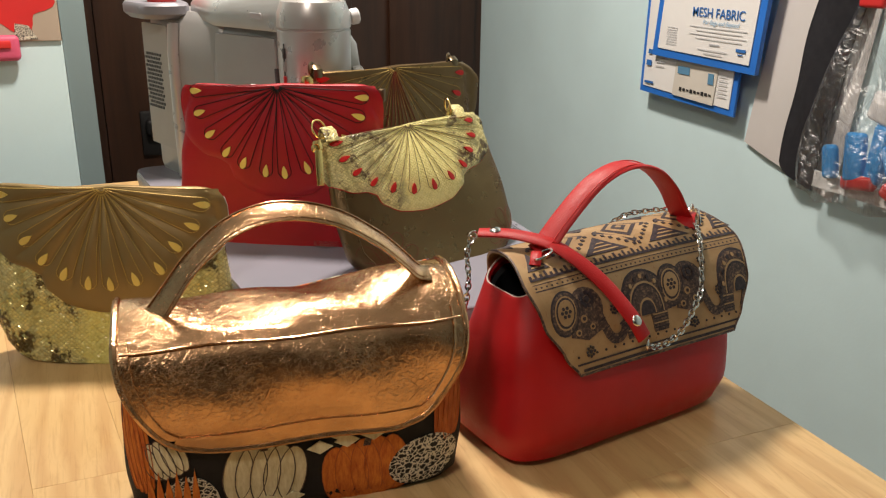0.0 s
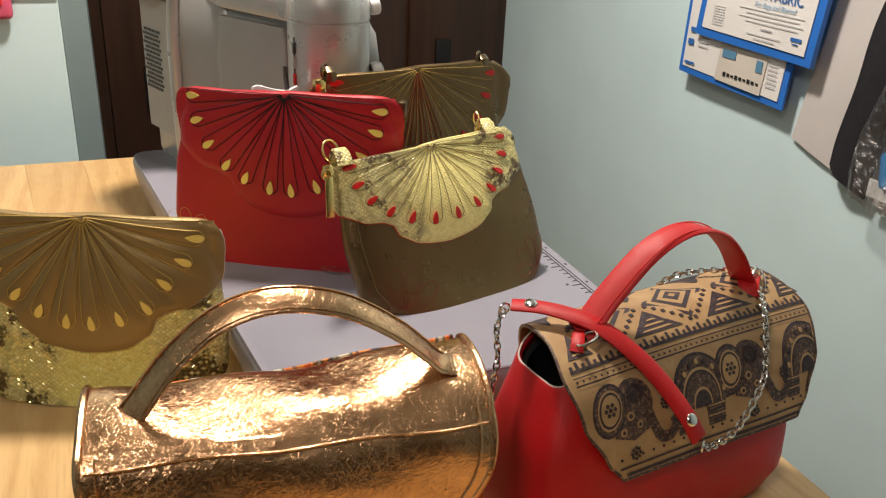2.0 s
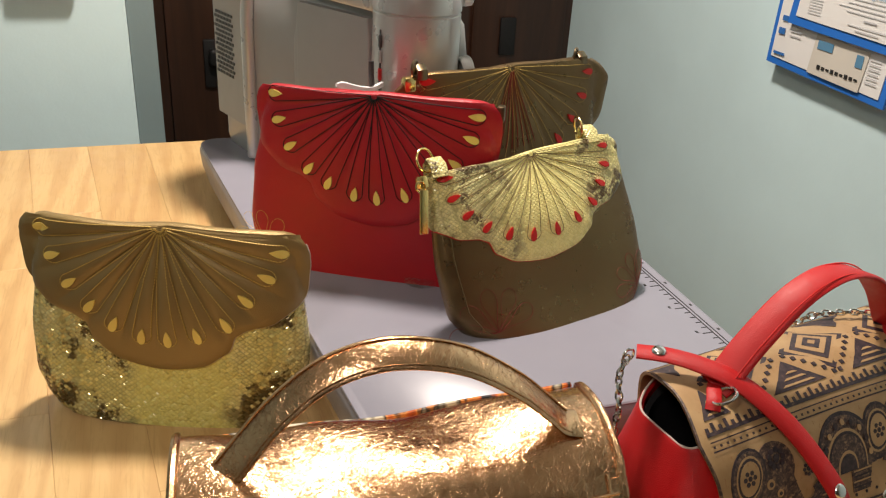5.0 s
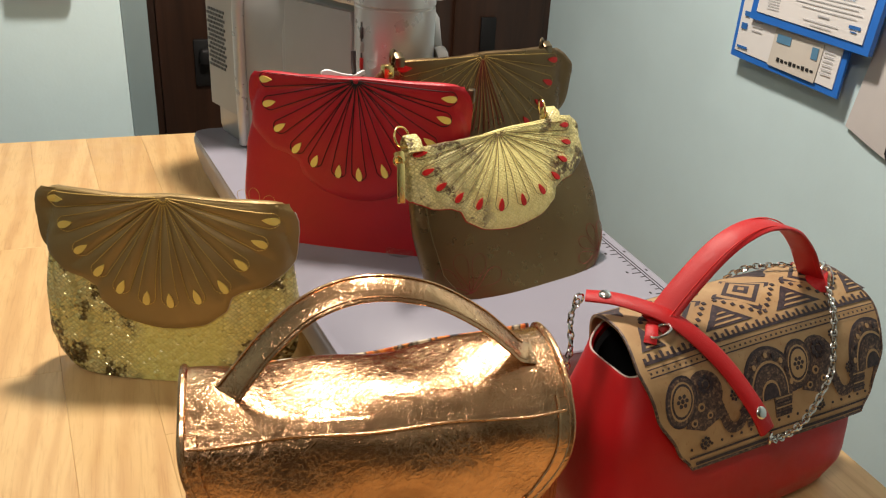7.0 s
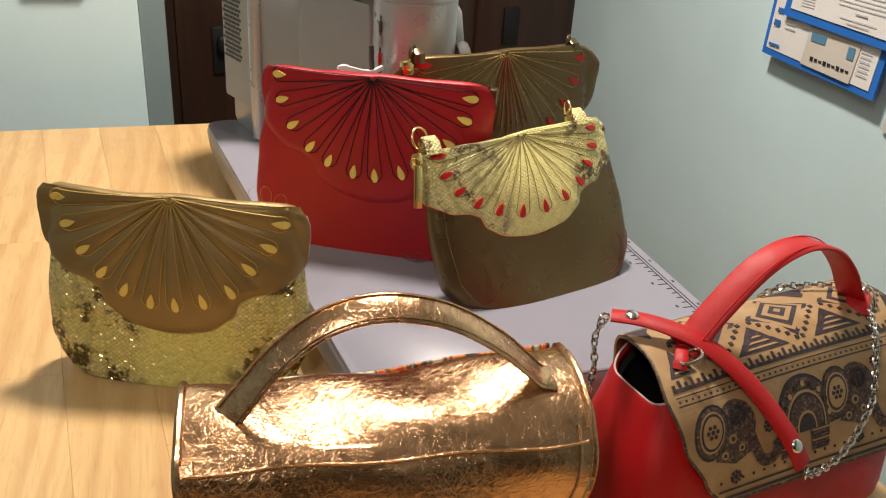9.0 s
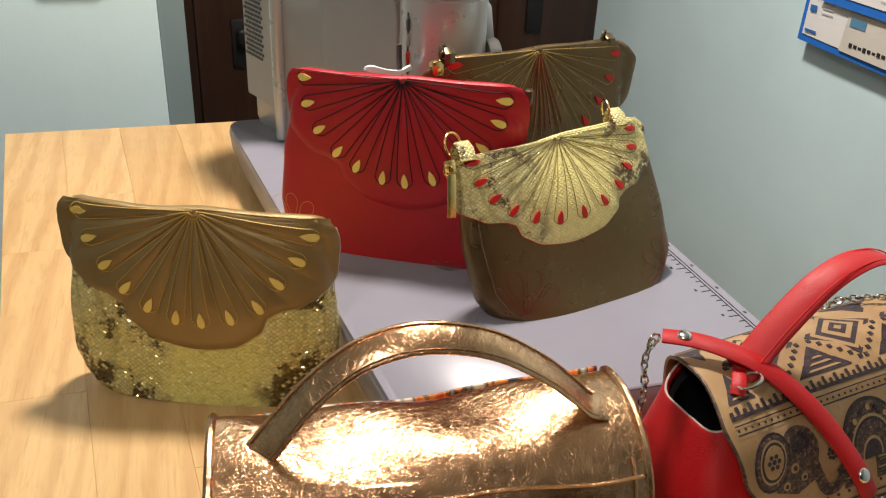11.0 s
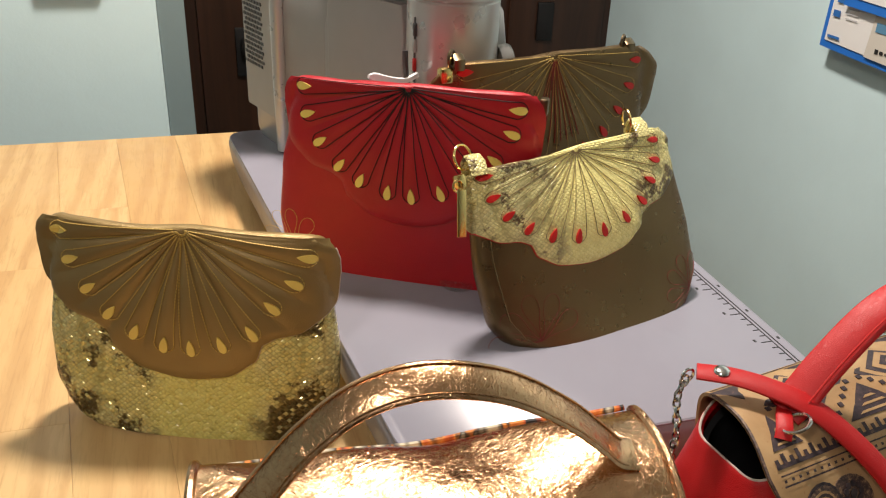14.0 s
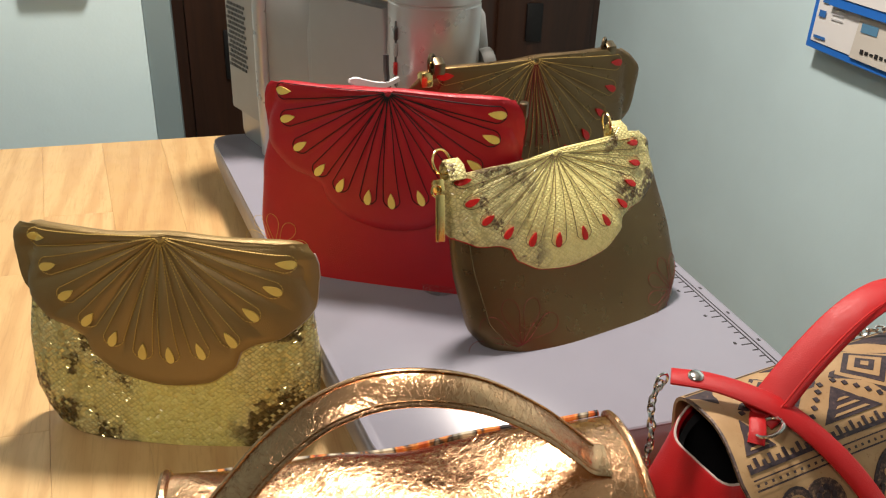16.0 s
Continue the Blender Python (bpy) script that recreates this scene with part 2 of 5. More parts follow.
def plastic(name, colour, rough=0.4, metal=0.0, fleck=0.06, even=False):
    m = mat(name, rough, metal, colour)
    n = Nodes(m)
    n.colour(n.ramp(n.noise(9, 5), [(0.3, tuple(c * (1 - fleck) for c in colour)), (0.7, tuple(min(1, c * (1 + fleck)) for c in colour))]))
    n.rough(n.ramp(n.noise(30, 5), [(0.3, rough - (0.01 if even else 0.06)), (0.7, rough + (0.02 if even else 0.08))]))
    n.bump(n.noise(700, 2), 0.05, 0.0004)
    return m


M["deck_top"] = plastic("deck_top", (0.265, 0.262, 0.31), 0.20, 0, 0.03, True)
M["deck_top"].node_tree.nodes["Principled BSDF"].inputs["Specular IOR Level"].default_value = 0.30
M["deck_side"] = plastic("deck_side", (0.24, 0.24, 0.27), 0.4)
M["silver"] = plastic("silver", (0.56, 0.545, 0.525), 0.30, 0.55)
M["machine_grey"] = plastic("machine_grey", (0.38, 0.372, 0.36), 0.36, 0.35)
M["pale_plastic"] = plastic("pale_plastic", (0.36, 0.36, 0.345), 0.45)
M["dark_plastic"] = plastic("dark_plastic", (0.05, 0.05, 0.05), 0.45)
M["white_plastic"] = plastic("white_plastic", (0.78, 0.78, 0.78), 0.3)
M["white_paper"] = plastic("white_paper", (0.80, 0.80, 0.78), 0.55, 0, 0.03)
M["grey_card"] = plastic("grey_card", (0.60, 0.58, 0.56), 0.7, 0, 0.04)
M["blue_card"] = plastic("blue_card", (0.025, 0.17, 0.62), 0.45)
M["ink_blue"] = mat("ink_blue", 0.6, 0, (0.03, 0.15, 0.45))
M["ink_grey"] = mat("ink_grey", 0.6, 0, (0.50, 0.51, 0.53))
M["ink_pale"] = mat("ink_pale", 0.6, 0, (0.36, 0.52, 0.68))
M["ink_black"] = mat("ink_black", 0.6, 0, (0.02, 0.02, 0.02))
M["ink_teal"] = mat("ink_teal", 0.6, 0, (0.10, 0.25, 0.40))
M["beige_card"] = plastic("beige_card", (0.64, 0.61, 0.54), 0.6)
M["black_cloth"] = leather("black_cloth", (0.014, 0.014, 0.018), 0.85, 0, 1500, 0.5)
M["bright_blue"] = plastic("bright_blue", (0.04, 0.33, 0.78), 0.4)
M["bright_red"] = plastic("bright_red", (0.62, 0.03, 0.03), 0.4)
M["pink"] = plastic("pink", (0.60, 0.09, 0.17), 0.5)
M["kraft"] = plastic("kraft", (0.42, 0.34, 0.26), 0.7)
m = M["clear_film"] = mat("clear_film", 0.10, 0, (0.95, 0.96, 0.98))
n = Nodes(m)
film_bump = n.bump(n.noise(38, 4, 0.6, None, 1.2), 0.8, 0.012)
see, gloss, both = (n.t.nodes.new(k) for k in ("ShaderNodeBsdfTransparent", "ShaderNodeBsdfGlossy", "ShaderNodeMixShader"))
gloss.inputs["Roughness"].default_value = 0.32
weight = n.t.nodes.new("ShaderNodeLayerWeight")
weight.inputs["Blend"].default_value = 0.12
n.link(film_bump, gloss.inputs["Normal"])
n.link(film_bump, weight.inputs["Normal"])
n.link(n.math("ADD", n.math("MULTIPLY", weight.outputs["Facing"], 0.5), 0.10), both.inputs[0])
n.link(see.outputs[0], both.inputs[1])
n.link(gloss.outputs[0], both.inputs[2])
n.link(both.outputs[0], n.t.nodes["Material Output"].inputs["Surface"])
M["print_black"] = leather("print_black", (0.012, 0.010, 0.010), 0.7, 0, 1800, 0.3)
for key, dark, light in (("print_orange", (0.50, 0.09, 0.01), (0.75, 0.24, 0.03)), ("print_cream", (0.60, 0.50, 0.27), (0.80, 0.72, 0.48)), ("print_rust", (0.38, 0.08, 0.015), (0.60, 0.16, 0.03))):
    m = M[key] = mat(key, 0.7)
    n = Nodes(m)
    n.colour(n.ramp(n.noise(140, 5, 0.65, n.scaled(2.2, 2.2, 0.5)), [(0.3, dark), (0.65, light)]))
    n.bump(n.voronoi(1500), 0.3, 0.0003)
m = M["print_mix"] = mat("print_mix", 0.7)
n = Nodes(m)
n.colour(n.ramp(n.noise(75, 2, 0.5, n.scaled(1, 0.3, 0.3)), [(0.36, (0.012, 0.010, 0.010)), (0.44, (0.55, 0.10, 0.01)), (0.50, (0.70, 0.25, 0.04)), (0.54, (0.02, 0.015, 0.012)), (0.64, (0.65, 0.58, 0.42))]))
m = M["print_lace"] = mat("print_lace", 0.7)
n = Nodes(m)
n.colour(n.ramp(n.voronoi(210, "DISTANCE_TO_EDGE", n.mix(0.01, n.co, n.noise(150, 3))), [(0.07, (0.72, 0.66, 0.52)), (0.13, (0.012, 0.010, 0.010))]))


# ---- mesh helpers ----
def part(name, bm, material, parent=None, label=""):
    me = bpy.data.meshes.new(name)
    bmesh.ops.recalc_face_normals(bm, faces=bm.faces)
    bm.to_mesh(me)
    bm.free()
    for mm in material if isinstance(material, (list, tuple)) else [material]:
        me.materials.append(M[mm] if isinstance(mm, str) else mm)
    ob = new(name, me)
    for p in me.polygons:
        p.use_smooth = True
    me.set_sharp_from_angle(angle=radians(40))
    if parent:
        ob.parent = parent
    if label:
        ob["label"] = label
    return ob


def thing(name, m, label, category, group="", kind=""):
    ob = new(name)
    ob.matrix_world = m
    return tagged(ob, label, category, group, kind)


def loft(loops, bm=None, closed=True, caps=True):
    """Rings of points, joined one to the next; closed rings with capped ends make a solid."""
    bm = bm or bmesh.new()
    rings = [[bm.verts.new(p) for p in loop] for loop in loops]
    for a, b in zip(rings, rings[1:]):
        k = len(a)
        for i in range(k if closed else k - 1):
            j = (i + 1) % k
            bm.faces.new((a[i], a[j], b[j], b[i]))
    if closed and caps:
        bm.faces.new(rings[0][::-1])
        bm.faces.new(rings[-1])
    return bm


def box(size, at=(0, 0, 0), bevel=0.0, segments=2, bm=None, turn=None):
    bm = bm or bmesh.new()
    m = Matrix.Translation(at)
    if turn:
        m = m @ Euler([radians(a) for a in turn]).to_matrix().to_4x4()
    out = bmesh.ops.create_cube(bm, size=1, matrix=m @ Matrix.Diagonal((*size, 1)))
    if bevel:
        vs = set(out["verts"])
        edges = [e for e in bm.edges if e.verts[0] in vs and e.verts[1] in vs]
        bmesh.ops.bevel(bm, geom=edges, offset=bevel, segments=segments, affect="EDGES", profile=0.5)
    return bm


def lathe(profile, steps=32, at=(0, 0, 0), bm=None):
    loops = [[(at[0] + r * math.cos(2 * math.pi * i / steps), at[1] + r * math.sin(2 * math.pi * i / steps), at[2] + z) for i in range(steps)] for r, z in profile]
    return loft(loops, bm)


def sweep(points, radius, sides=6, closed=False, bm=None):
    """A round cord along the points."""
    bm = bm or bmesh.new()
    pts = [Vector(p) for p in points]
    k = len(pts)
    rings = []
    last = Vector((0.31, 0.17, 0.93))
    for i, p in enumerate(pts):
        a, b = (pts[(i - 1) % k], pts[(i + 1) % k]) if closed else (pts[max(i - 1, 0)], pts[min(i + 1, k - 1)])
        t = (b - a).normalized() if (b - a).length > 1e-9 else Vector((0, 0, 1))
        side = last - t * last.dot(t)
        side = side.normalized() if side.length > 1e-5 else t.orthogonal().normalized()
        last = side
        up = t.cross(side)
        rings.append([bm.verts.new(p + radius * (math.cos(2 * math.pi * j / sides) * side + math.sin(2 * math.pi * j / sides) * up)) for j in range(sides)])
    for i in range(k if closed else k - 1):
        a, b = rings[i], rings[(i + 1) % k]
        for j in range(sides):
            bm.faces.new((a[j], a[(j + 1) % sides], b[(j + 1) % sides], b[j]))
    if not closed:
        bm.faces.new(rings[0][::-1])
        bm.faces.new(rings[-1])
    return bm


def strap(points, sides, width, thick, bm=None):
    """A flat band with rounded edges along the points; sides gives the direction across the band at each point."""
    pts = [Vector(p) for p in points]
    loops = []
    for i, p in enumerate(pts):
        t = (pts[min(i + 1, len(pts) - 1)] - pts[max(i - 1, 0)]).normalized()
        s = Vector(sides[i]) if isinstance(sides, list) else Vector(sides)
        s = (s - t * s.dot(t)).normalized()
        up = t.cross(s)
        w = (width[i] if isinstance(width, list) else width) / 2
        h = thick / 2
        e = min(h * 0.9, w * 0.3)
        loops.append([p + s * a + up * b for a, b in ((-w, -h * 0.3), (-w + e, -h), (w - e, -h), (w, -h * 0.3), (w, h * 0.3), (w - e, h), (-w + e, h), (-w, h * 0.3))])
    return loft(loops, bm)


def sheet(f, us, vs, thick, bm=None, normal=None):
    """A closed slab: the surface f(u, v) and the same surface moved back by thick along its normal."""
    bm = bm or bmesh.new()
    front, back = [], []
    for u in us:
        rf, rb = [], []
        for v in vs:
            p = Vector(f(u, v))
            if normal:
                nn = Vector(normal)
            else:
                du = Vector(f(u + 1e-3, v)) - Vector(f(u - 1e-3, v))
                dv = Vector(f(u, v + 1e-3)) - Vector(f(u, v - 1e-3))
                nn = du.cross(dv)
                nn = nn.normalized() if nn.length > 1e-12 else Vector((0, -1, 0))
            rf.append(bm.verts.new(p))
            rb.append(bm.verts.new(p - nn * thick))
        front.append(rf)
        back.append(rb)
    a, b = len(us), len(vs)
    for i in range(a - 1):
        for j in range(b - 1):
            bm.faces.new((front[i][j], front[i + 1][j], front[i + 1][j + 1], front[i][j + 1]))
            bm.faces.new((back[i][j], back[i][j + 1], back[i + 1][j + 1], back[i + 1][j]))
    for i in range(a - 1):
        for j in (0, b - 1):
            bm.faces.new((front[i][j], front[i + 1][j], back[i + 1][j], back[i][j]))
    for j in range(b - 1):
        for i in (0, a - 1):
            bm.faces.new((front[i][j], front[i][j + 1], back[i][j + 1], back[i][j]))
    return bm


def patch(points, place, lift, thick, bm=None, rings=3):
    """A flat printed or inlaid piece: an outline in the plane of a surface, filled from its middle, laid on the surface by place(s, v, lift)."""
    bm = bm or bmesh.new()
    cx = sum(p[0] for p in points) / len(points)
    cy = sum(p[1] for p in points) / len(points)
    k = len(points)
    mid = bm.verts.new(place(cx, cy, lift))
    last = None
    for r in range(1, rings + 1):
        w = r / rings
        ring = [bm.verts.new(place(cx + (x - cx) * w, cy + (y - cy) * w, lift)) for x, y in points]
        for i in range(k):
            j = (i + 1) % k
            if last:
                bm.faces.new((last[i], ring[i], ring[j], last[j]))
            else:
                bm.faces.new((mid, ring[i], ring[j]))
        last = ring
    low = [bm.verts.new(place(x, y, lift - thick)) for x, y in points]
    for i in range(k):
        j = (i + 1) % k
        bm.faces.new((last[i], low[i], low[j], last[j]))
    return bm


def lin(a, b, k):
    return [a + (b - a) * i / (k - 1) for i in range(k)]


def smooth_table(x, table):
    """A smooth curve through a short table of (x, y)."""
    if x <= table[0][0]:
        return table[0][1]
    for (x0, y0), (x1, y1) in zip(table, table[1:]):
        if x <= x1:
            t = (x - x0) / (x1 - x0)
            t = t * t * (3 - 2 * t) * 0.6 + t * 0.4
            return y0 + (y1 - y0) * t
    return table[-1][1]


def bezier(points, k):
    """A smooth line through a few points (Catmull-Rom)."""
    p = [Vector(q) for q in points]
    p = [p[0] * 2 - p[1], *p, p[-1] * 2 - p[-2]]
    out = []
    for i in range(1, len(p) - 2):
        for j in range(k):
            t = j / k
            a, b, c, d = p[i - 1], p[i], p[i + 1], p[i + 2]
            out.append(0.5 * (2 * b + (c - a) * t + (2 * a - 5 * b + 4 * c - d) * t * t + (3 * b - a - 3 * c + d) * t ** 3))
    out.append(p[-2])
    return out


def squircle(w, d, k, power=0.55, cx=0.0, cy=0.0):
    out = []
    for i in range(k):
        a = 2 * math.pi * i / k
        c, s = math.cos(a), math.sin(a)
        out.append((cx + w * math.copysign(abs(c) ** power, c), cy + d * math.copysign(abs(s) ** power, s)))
    return out


def chain(points, parent, link=0.0062, wire=0.0009, material="steel"):
    """Curb chain: each link a flat oval of wire, turned a quarter from the last."""
    pts = [Vector(p) for p in points]
    lengths = [0.0]
    for a, b in zip(pts, pts[1:]):
        lengths.append(lengths[-1] + (b - a).length)
    oval = [(math.cos(2 * math.pi * i / 12) * link * 0.62, math.sin(2 * math.pi * i / 12) * link * 0.40) for i in range(12)]
    mesh = None
    total = lengths[-1]
    count = int(total / (link * 0.86))
    for c in range(count):
        d = total * (c + 0.5) / count
        i = max(j for j in range(len(pts) - 1) if lengths[j] <= d)
        f = (d - lengths[i]) / max(lengths[i + 1] - lengths[i], 1e-9)
        p = pts[i].lerp(pts[i + 1], f)
        t = (pts[i + 1] - pts[i]).normalized()
        m = Matrix.Translation(p) @ t.to_track_quat("X", "Z").to_matrix().to_4x4() @ Matrix.Rotation(radians(45 if c % 2 else -45), 4, "X")
        if mesh is None:
            ob = part("link", sweep([(x, y, 0) for x, y in oval], wire, 5, True), material, parent)
            mesh = ob.data
        else:
            ob = new("link", mesh)
            ob.parent = parent
        ob.matrix_basis = m


# ---- the room ----
def slab(name, size, at, material, label, category, bevel=0.0):
    ob = part(name, box(size, (0, 0, 0), bevel), material)
    ob.location = at
    return tagged(ob, label, category, kind="structure")


slab("floor", (4.2, 5.6, 0.1), (-0.6, 0.2, -0.05), "floor_wood", "dark wooden floor under the table", "floor")
slab("ceiling", (4.2, 5.6, 0.1), (-0.6, 0.2, 2.35), "ceiling_white", "plain white ceiling above the table", "ceiling")
slab("wall_east", (0.12, 5.3, 2.45), (1.235, 0.02, 1.225), "blue_wall", "pale aqua painted wall beside the table", "wall")
slab("wall_west", (0.12, 5.2, 2.45), (-2.56, 0.02, 1.225), "blue_wall", "pale aqua painted wall of the room", "wall")
slab("wall_south", (3.88, 0.12, 2.45), (-0.67, -2.52, 1.225), "end_wall", "brown painted wall at the end of the room", "wall")
slab("wall_north", (2.41, 0.12, 2.45), (-1.295, 2.06, 1.225), "blue_wall", "pale aqua painted wall with a poster", "wall")
# shade on this return comes from its darkened colour
slab("door_jamb", (0.05, 0.62, 2.45), (-0.064, 2.314, 1.225), "trim_blue", "aqua wall return beside the dark door, coloured darker for its shade", "wall")

door = thing("door_1", pose(0.56, 2.60, 0), "dark brown wooden panelled door behind the sewing machine", "door", kind="structure")
part("door_leaf", box((1.26, 0.05, 2.45), (0, 0.03, 1.225), 0.003), "dark_wood", door)
for cx in (-0.42, 0.02, 0.44):
    part("panel_moulding", box((0.30, 0.018, 1.7), (cx, -0.002, 1.15), 0.007), "dark_wood", door)
part("latch_plate", box((0.075, 0.012, 0.13), (-0.44, -0.016, 0.66), 0.004), "black_iron", door, "black iron latch plate")
part("latch_knob", box((0.05, 0.03, 0.05), (-0.44, -0.035, 0.68), 0.012, 3), "black_iron", door)
part("hinge", box((0.05, 0.012, 0.11), (0.40, -0.016, 0.72), 0.004), "black_iron", door, "black iron hinge")

lamp = thing("ceiling_light", pose(0.22, 1.36, 2.30), "white round ceiling lamp over the table", "lamp", "ceiling lights")
part("lamp_base", lathe([(0.001, -0.001), (0.17, -0.001), (0.17, -0.03), (0.13, -0.045), (0.13, -0.05), (0.001, -0.05)], 32), "white_plastic", lamp)
copy_thing(lamp, pose(-0.65, -0.05, 2.30))

# ---- wooden table: planks edge-glued, on legs ----
X0, X1, Y0, Y1 = -0.247, 0.540, 0.02, 1.725
table = thing("wooden_table", pose(0, 0, 0), "varnished pine worktop table with glued planks", "table")
part("apron", box((X1 - X0 - 0.06, Y1 - Y0 - 0.06, 0.08), ((X0 + X1) / 2, (Y0 + Y1) / 2, TABLE - 0.072), 0.003), "pine", table)
for lx in (X0 + 0.06, X1 - 0.06):
    for ly in (Y0 + 0.07, Y1 - 0.07):
        part("leg", box((0.06, 0.06, TABLE - 0.03), (lx, ly, (TABLE - 0.03) / 2), 0.004), "pine", table)


def splay(bm):
    """The table widens a little to the back on its far side."""
    for v in bm.verts:
        v.co.x -= 0.125 * (v.co.y - 0.9) * (X1 - v.co.x) / (X1 - X0)


rng = random.Random(5)
xs = [X0]
while xs[-1] < X1 - 0.075:
    xs.append(xs[-1] + rng.uniform(0.062, 0.088))
xs[-1] = X1
for i, (a, b) in enumerate(zip(xs, xs[1:])):
    y, first = Y0, True
    while y < Y1 - 0.01:
        ln = rng.uniform(0.28, 0.60) if not first else rng.uniform(0.12, 0.5)
        e = Y1 if y + ln > Y1 - 0.16 else y + ln
        first = False
        bm = box((b - a - 0.0001, e - y - 0.0001, 0.032), ((a + b) / 2, (y + e) / 2, TABLE - 0.016), 0.00025, 1)
        splay(bm)
        part("plank", bm, "pine", table)
        y = e

# ---- extension table of the sewing machine ----
deck = thing("extension_table", pose(0, 0, DECK), "grey plastic sewing machine extension table with a printed ruler", "extension table")
corners = [(0.083, 0.735), (0.468, 0.735), (0.472, 1.50), (0.000, 1.50)]


def rounded(points, r, k=6):
    out = []
    for i, p in enumerate(points):
        p = Vector(p)
        a, b = (Vector(points[i - 1]) - p).normalized(), (Vector(points[(i + 1) % len(points)]) - p).normalized()
        for j in range(k + 1):
            t = j / k
            out.append((p + a * r) * (1 - t) ** 2 + 2 * t * (1 - t) * p + (p + b * r) * t * t)
    return out


def plate(points, r, profile, bm=None):
    """An upright solid over a rounded outline; profile gives (inset, height) from the bottom up."""
    mid = sum((Vector(p) for p in points), Vector((0, 0))) / len(points)
    loops = []
    for inset, z in profile:
        ring = rounded([Vector(p) + (mid - Vector(p)).normalized() * inset for p in points], r)
        loops.append([(q.x, q.y, z) for q in ring])
    return loft(loops, bm)


part("tray", plate(corners, 0.035, [(0.018, -0.055), (0.004, -0.030), (0.0, -0.012), (0.001, -0.006), (0.006, -0.0015)]), "deck_side", deck, "darker grey moulded side")
part("top_sheet", plate(corners, 0.033, [(0.004, -0.0030), (0.0035, -0.0012), (0.005, 0.0)]), "deck_top", deck, "glossy light grey top")
for lx, ly in ((0.12, 0.79), (0.42, 0.79), (0.06, 1.42), (0.42, 1.42)):
    part("foot", lathe([(0.012, TABLE - DECK), (0.013, -0.07), (0.014, -0.05)], 16, (lx, ly, 0)), "deck_side", deck)
bm = bmesh.new()
for dx in (0.0, 0.004):
    box((0.0010, 0.46, 0.0006), (0.452 + dx, 1.00, 0.0002), bm=bm)
for i in range(46):
    w = 0.011 if i % 5 == 0 else 0.006
    box((w, 0.0009, 0.0006), (0.4515 - w / 2, 0.772 + i * 0.01, 0.0002), bm=bm)
    if i % 5 == 0:
        box((0.0022, 0.0034, 0.0006), (0.436, 0.776 + i * 0.01, 0.0002), bm=bm)
        box((0.0022, 0.0034, 0.0006), (0.4615, 0.776 + i * 0.01, 0.0002), bm=bm)
part("printed_ruler", bm, "ink_black", deck, "black printed ruler marks")

# ---- sewing machine ----
mach = thing("sewing_machine", pose(0, 0, DECK), "silver and grey electric sewing machine standing behind the bags", "sewing machine")
part("column", plate([(0.044, 1.500), (0.076, 1.395), (0.135, 1.300), (0.27, 1.40), (0.215, 1.600)], 0.018, [(0.004, 0.0), (0.001, 0.01), (0.0, 0.18), (0.004, 0.245), (0.02, 0.262)]), "machine_grey", mach)
part("arm", plate([(0.118, 1.325), (0.205, 1.172), (0.320, 1.20), (0.24, 1.42)], 0.014, [(0.004, 0.012), (0.0, 0.03), (0.0, 0.185), (0.006, 0.225), (0.02, 0.245)]), "machine_grey", mach)
part("side_cover", plate([(0.1235, 1.309), (0.189, 1.193), (0.198, 1.199), (0.132, 1.315)], 0.003, [(0.002, 0.02), (0.0, 0.03), (0.0, 0.215), (0.003, 0.236)]), "machine_grey", mach, "smooth dark grey side cover")
part("head", lathe([(0.040, 0.055), (0.048, 0.07), (0.0495, 0.12), (0.0500, 0.2505), (0.0485, 0.2518), (0.0485, 0.2532), (0.0505, 0.2545), (0.0500, 0.272), (0.044, 0.288), (0.030, 0.295), (0.001, 0.297)], 40, (0.236, 1.160, 0)), "silver", mach, "brushed silver rounded head")
part("top_cover", plate([(0.100, 1.420), (0.120, 1.320), (0.205, 1.155), (0.285, 1.165), (0.27, 1.40), (0.2, 1.50)], 0.03, [(0.004, 0.246), (0.0, 0.254), (0.002, 0.274), (0.02, 0.293), (0.045, 0.298)]), "silver", mach)
part("name_bar", box((0.024, 0.0015, 0.008), (0.168, 1.2135, 0.266), 0.0004, 1, turn=(0, 0, -61)), "ink_grey", mach)
part("edge_strip", sweep([(0.0745, 1.397, 0.004), (0.0725, 1.394, 0.10), (0.0725, 1.394, 0.20), (0.0765, 1.396, 0.245)], 0.009, 10), "silver", mach, "bright rounded silver corner")
part("end_cover", plate([(0.0365, 1.494), (0.0665, 1.408), (0.071, 1.410), (0.041, 1.496)], 0.002, [(0.001, 0.045), (0.0, 0.05), (0.0, 0.235), (0.001, 0.24)]), "pale_plastic", mach, "pale plastic end cover with vent holes")
bm = bmesh.new()
for i in range(14):
    for j in range(6):
        u = 0.12 + 0.52 * (j + (0.25 if i % 2 else -0.25)) / 5
        px, py = 0.0365 + 0.030 * u, 1.494 - 0.086 * u
        box((0.0012, 0.0062, 0.0038), (px - 0.0006, py, 0.108 + i * 0.0065), bm=bm, turn=(0, 0, 19))
part("vent_grille", bm, "dark_plastic", mach, "dark rows of vent slots")
part("spool_tray", plate([(0.005, 1.50), (0.035, 1.385), (0.105, 1.385), (0.10, 1.56)], 0.03, [(0.012, 0.250), (0.0, 0.258), (0.0, 0.270), (0.004, 0.274)]), "deck_side", mach, "dark grey spool tray")
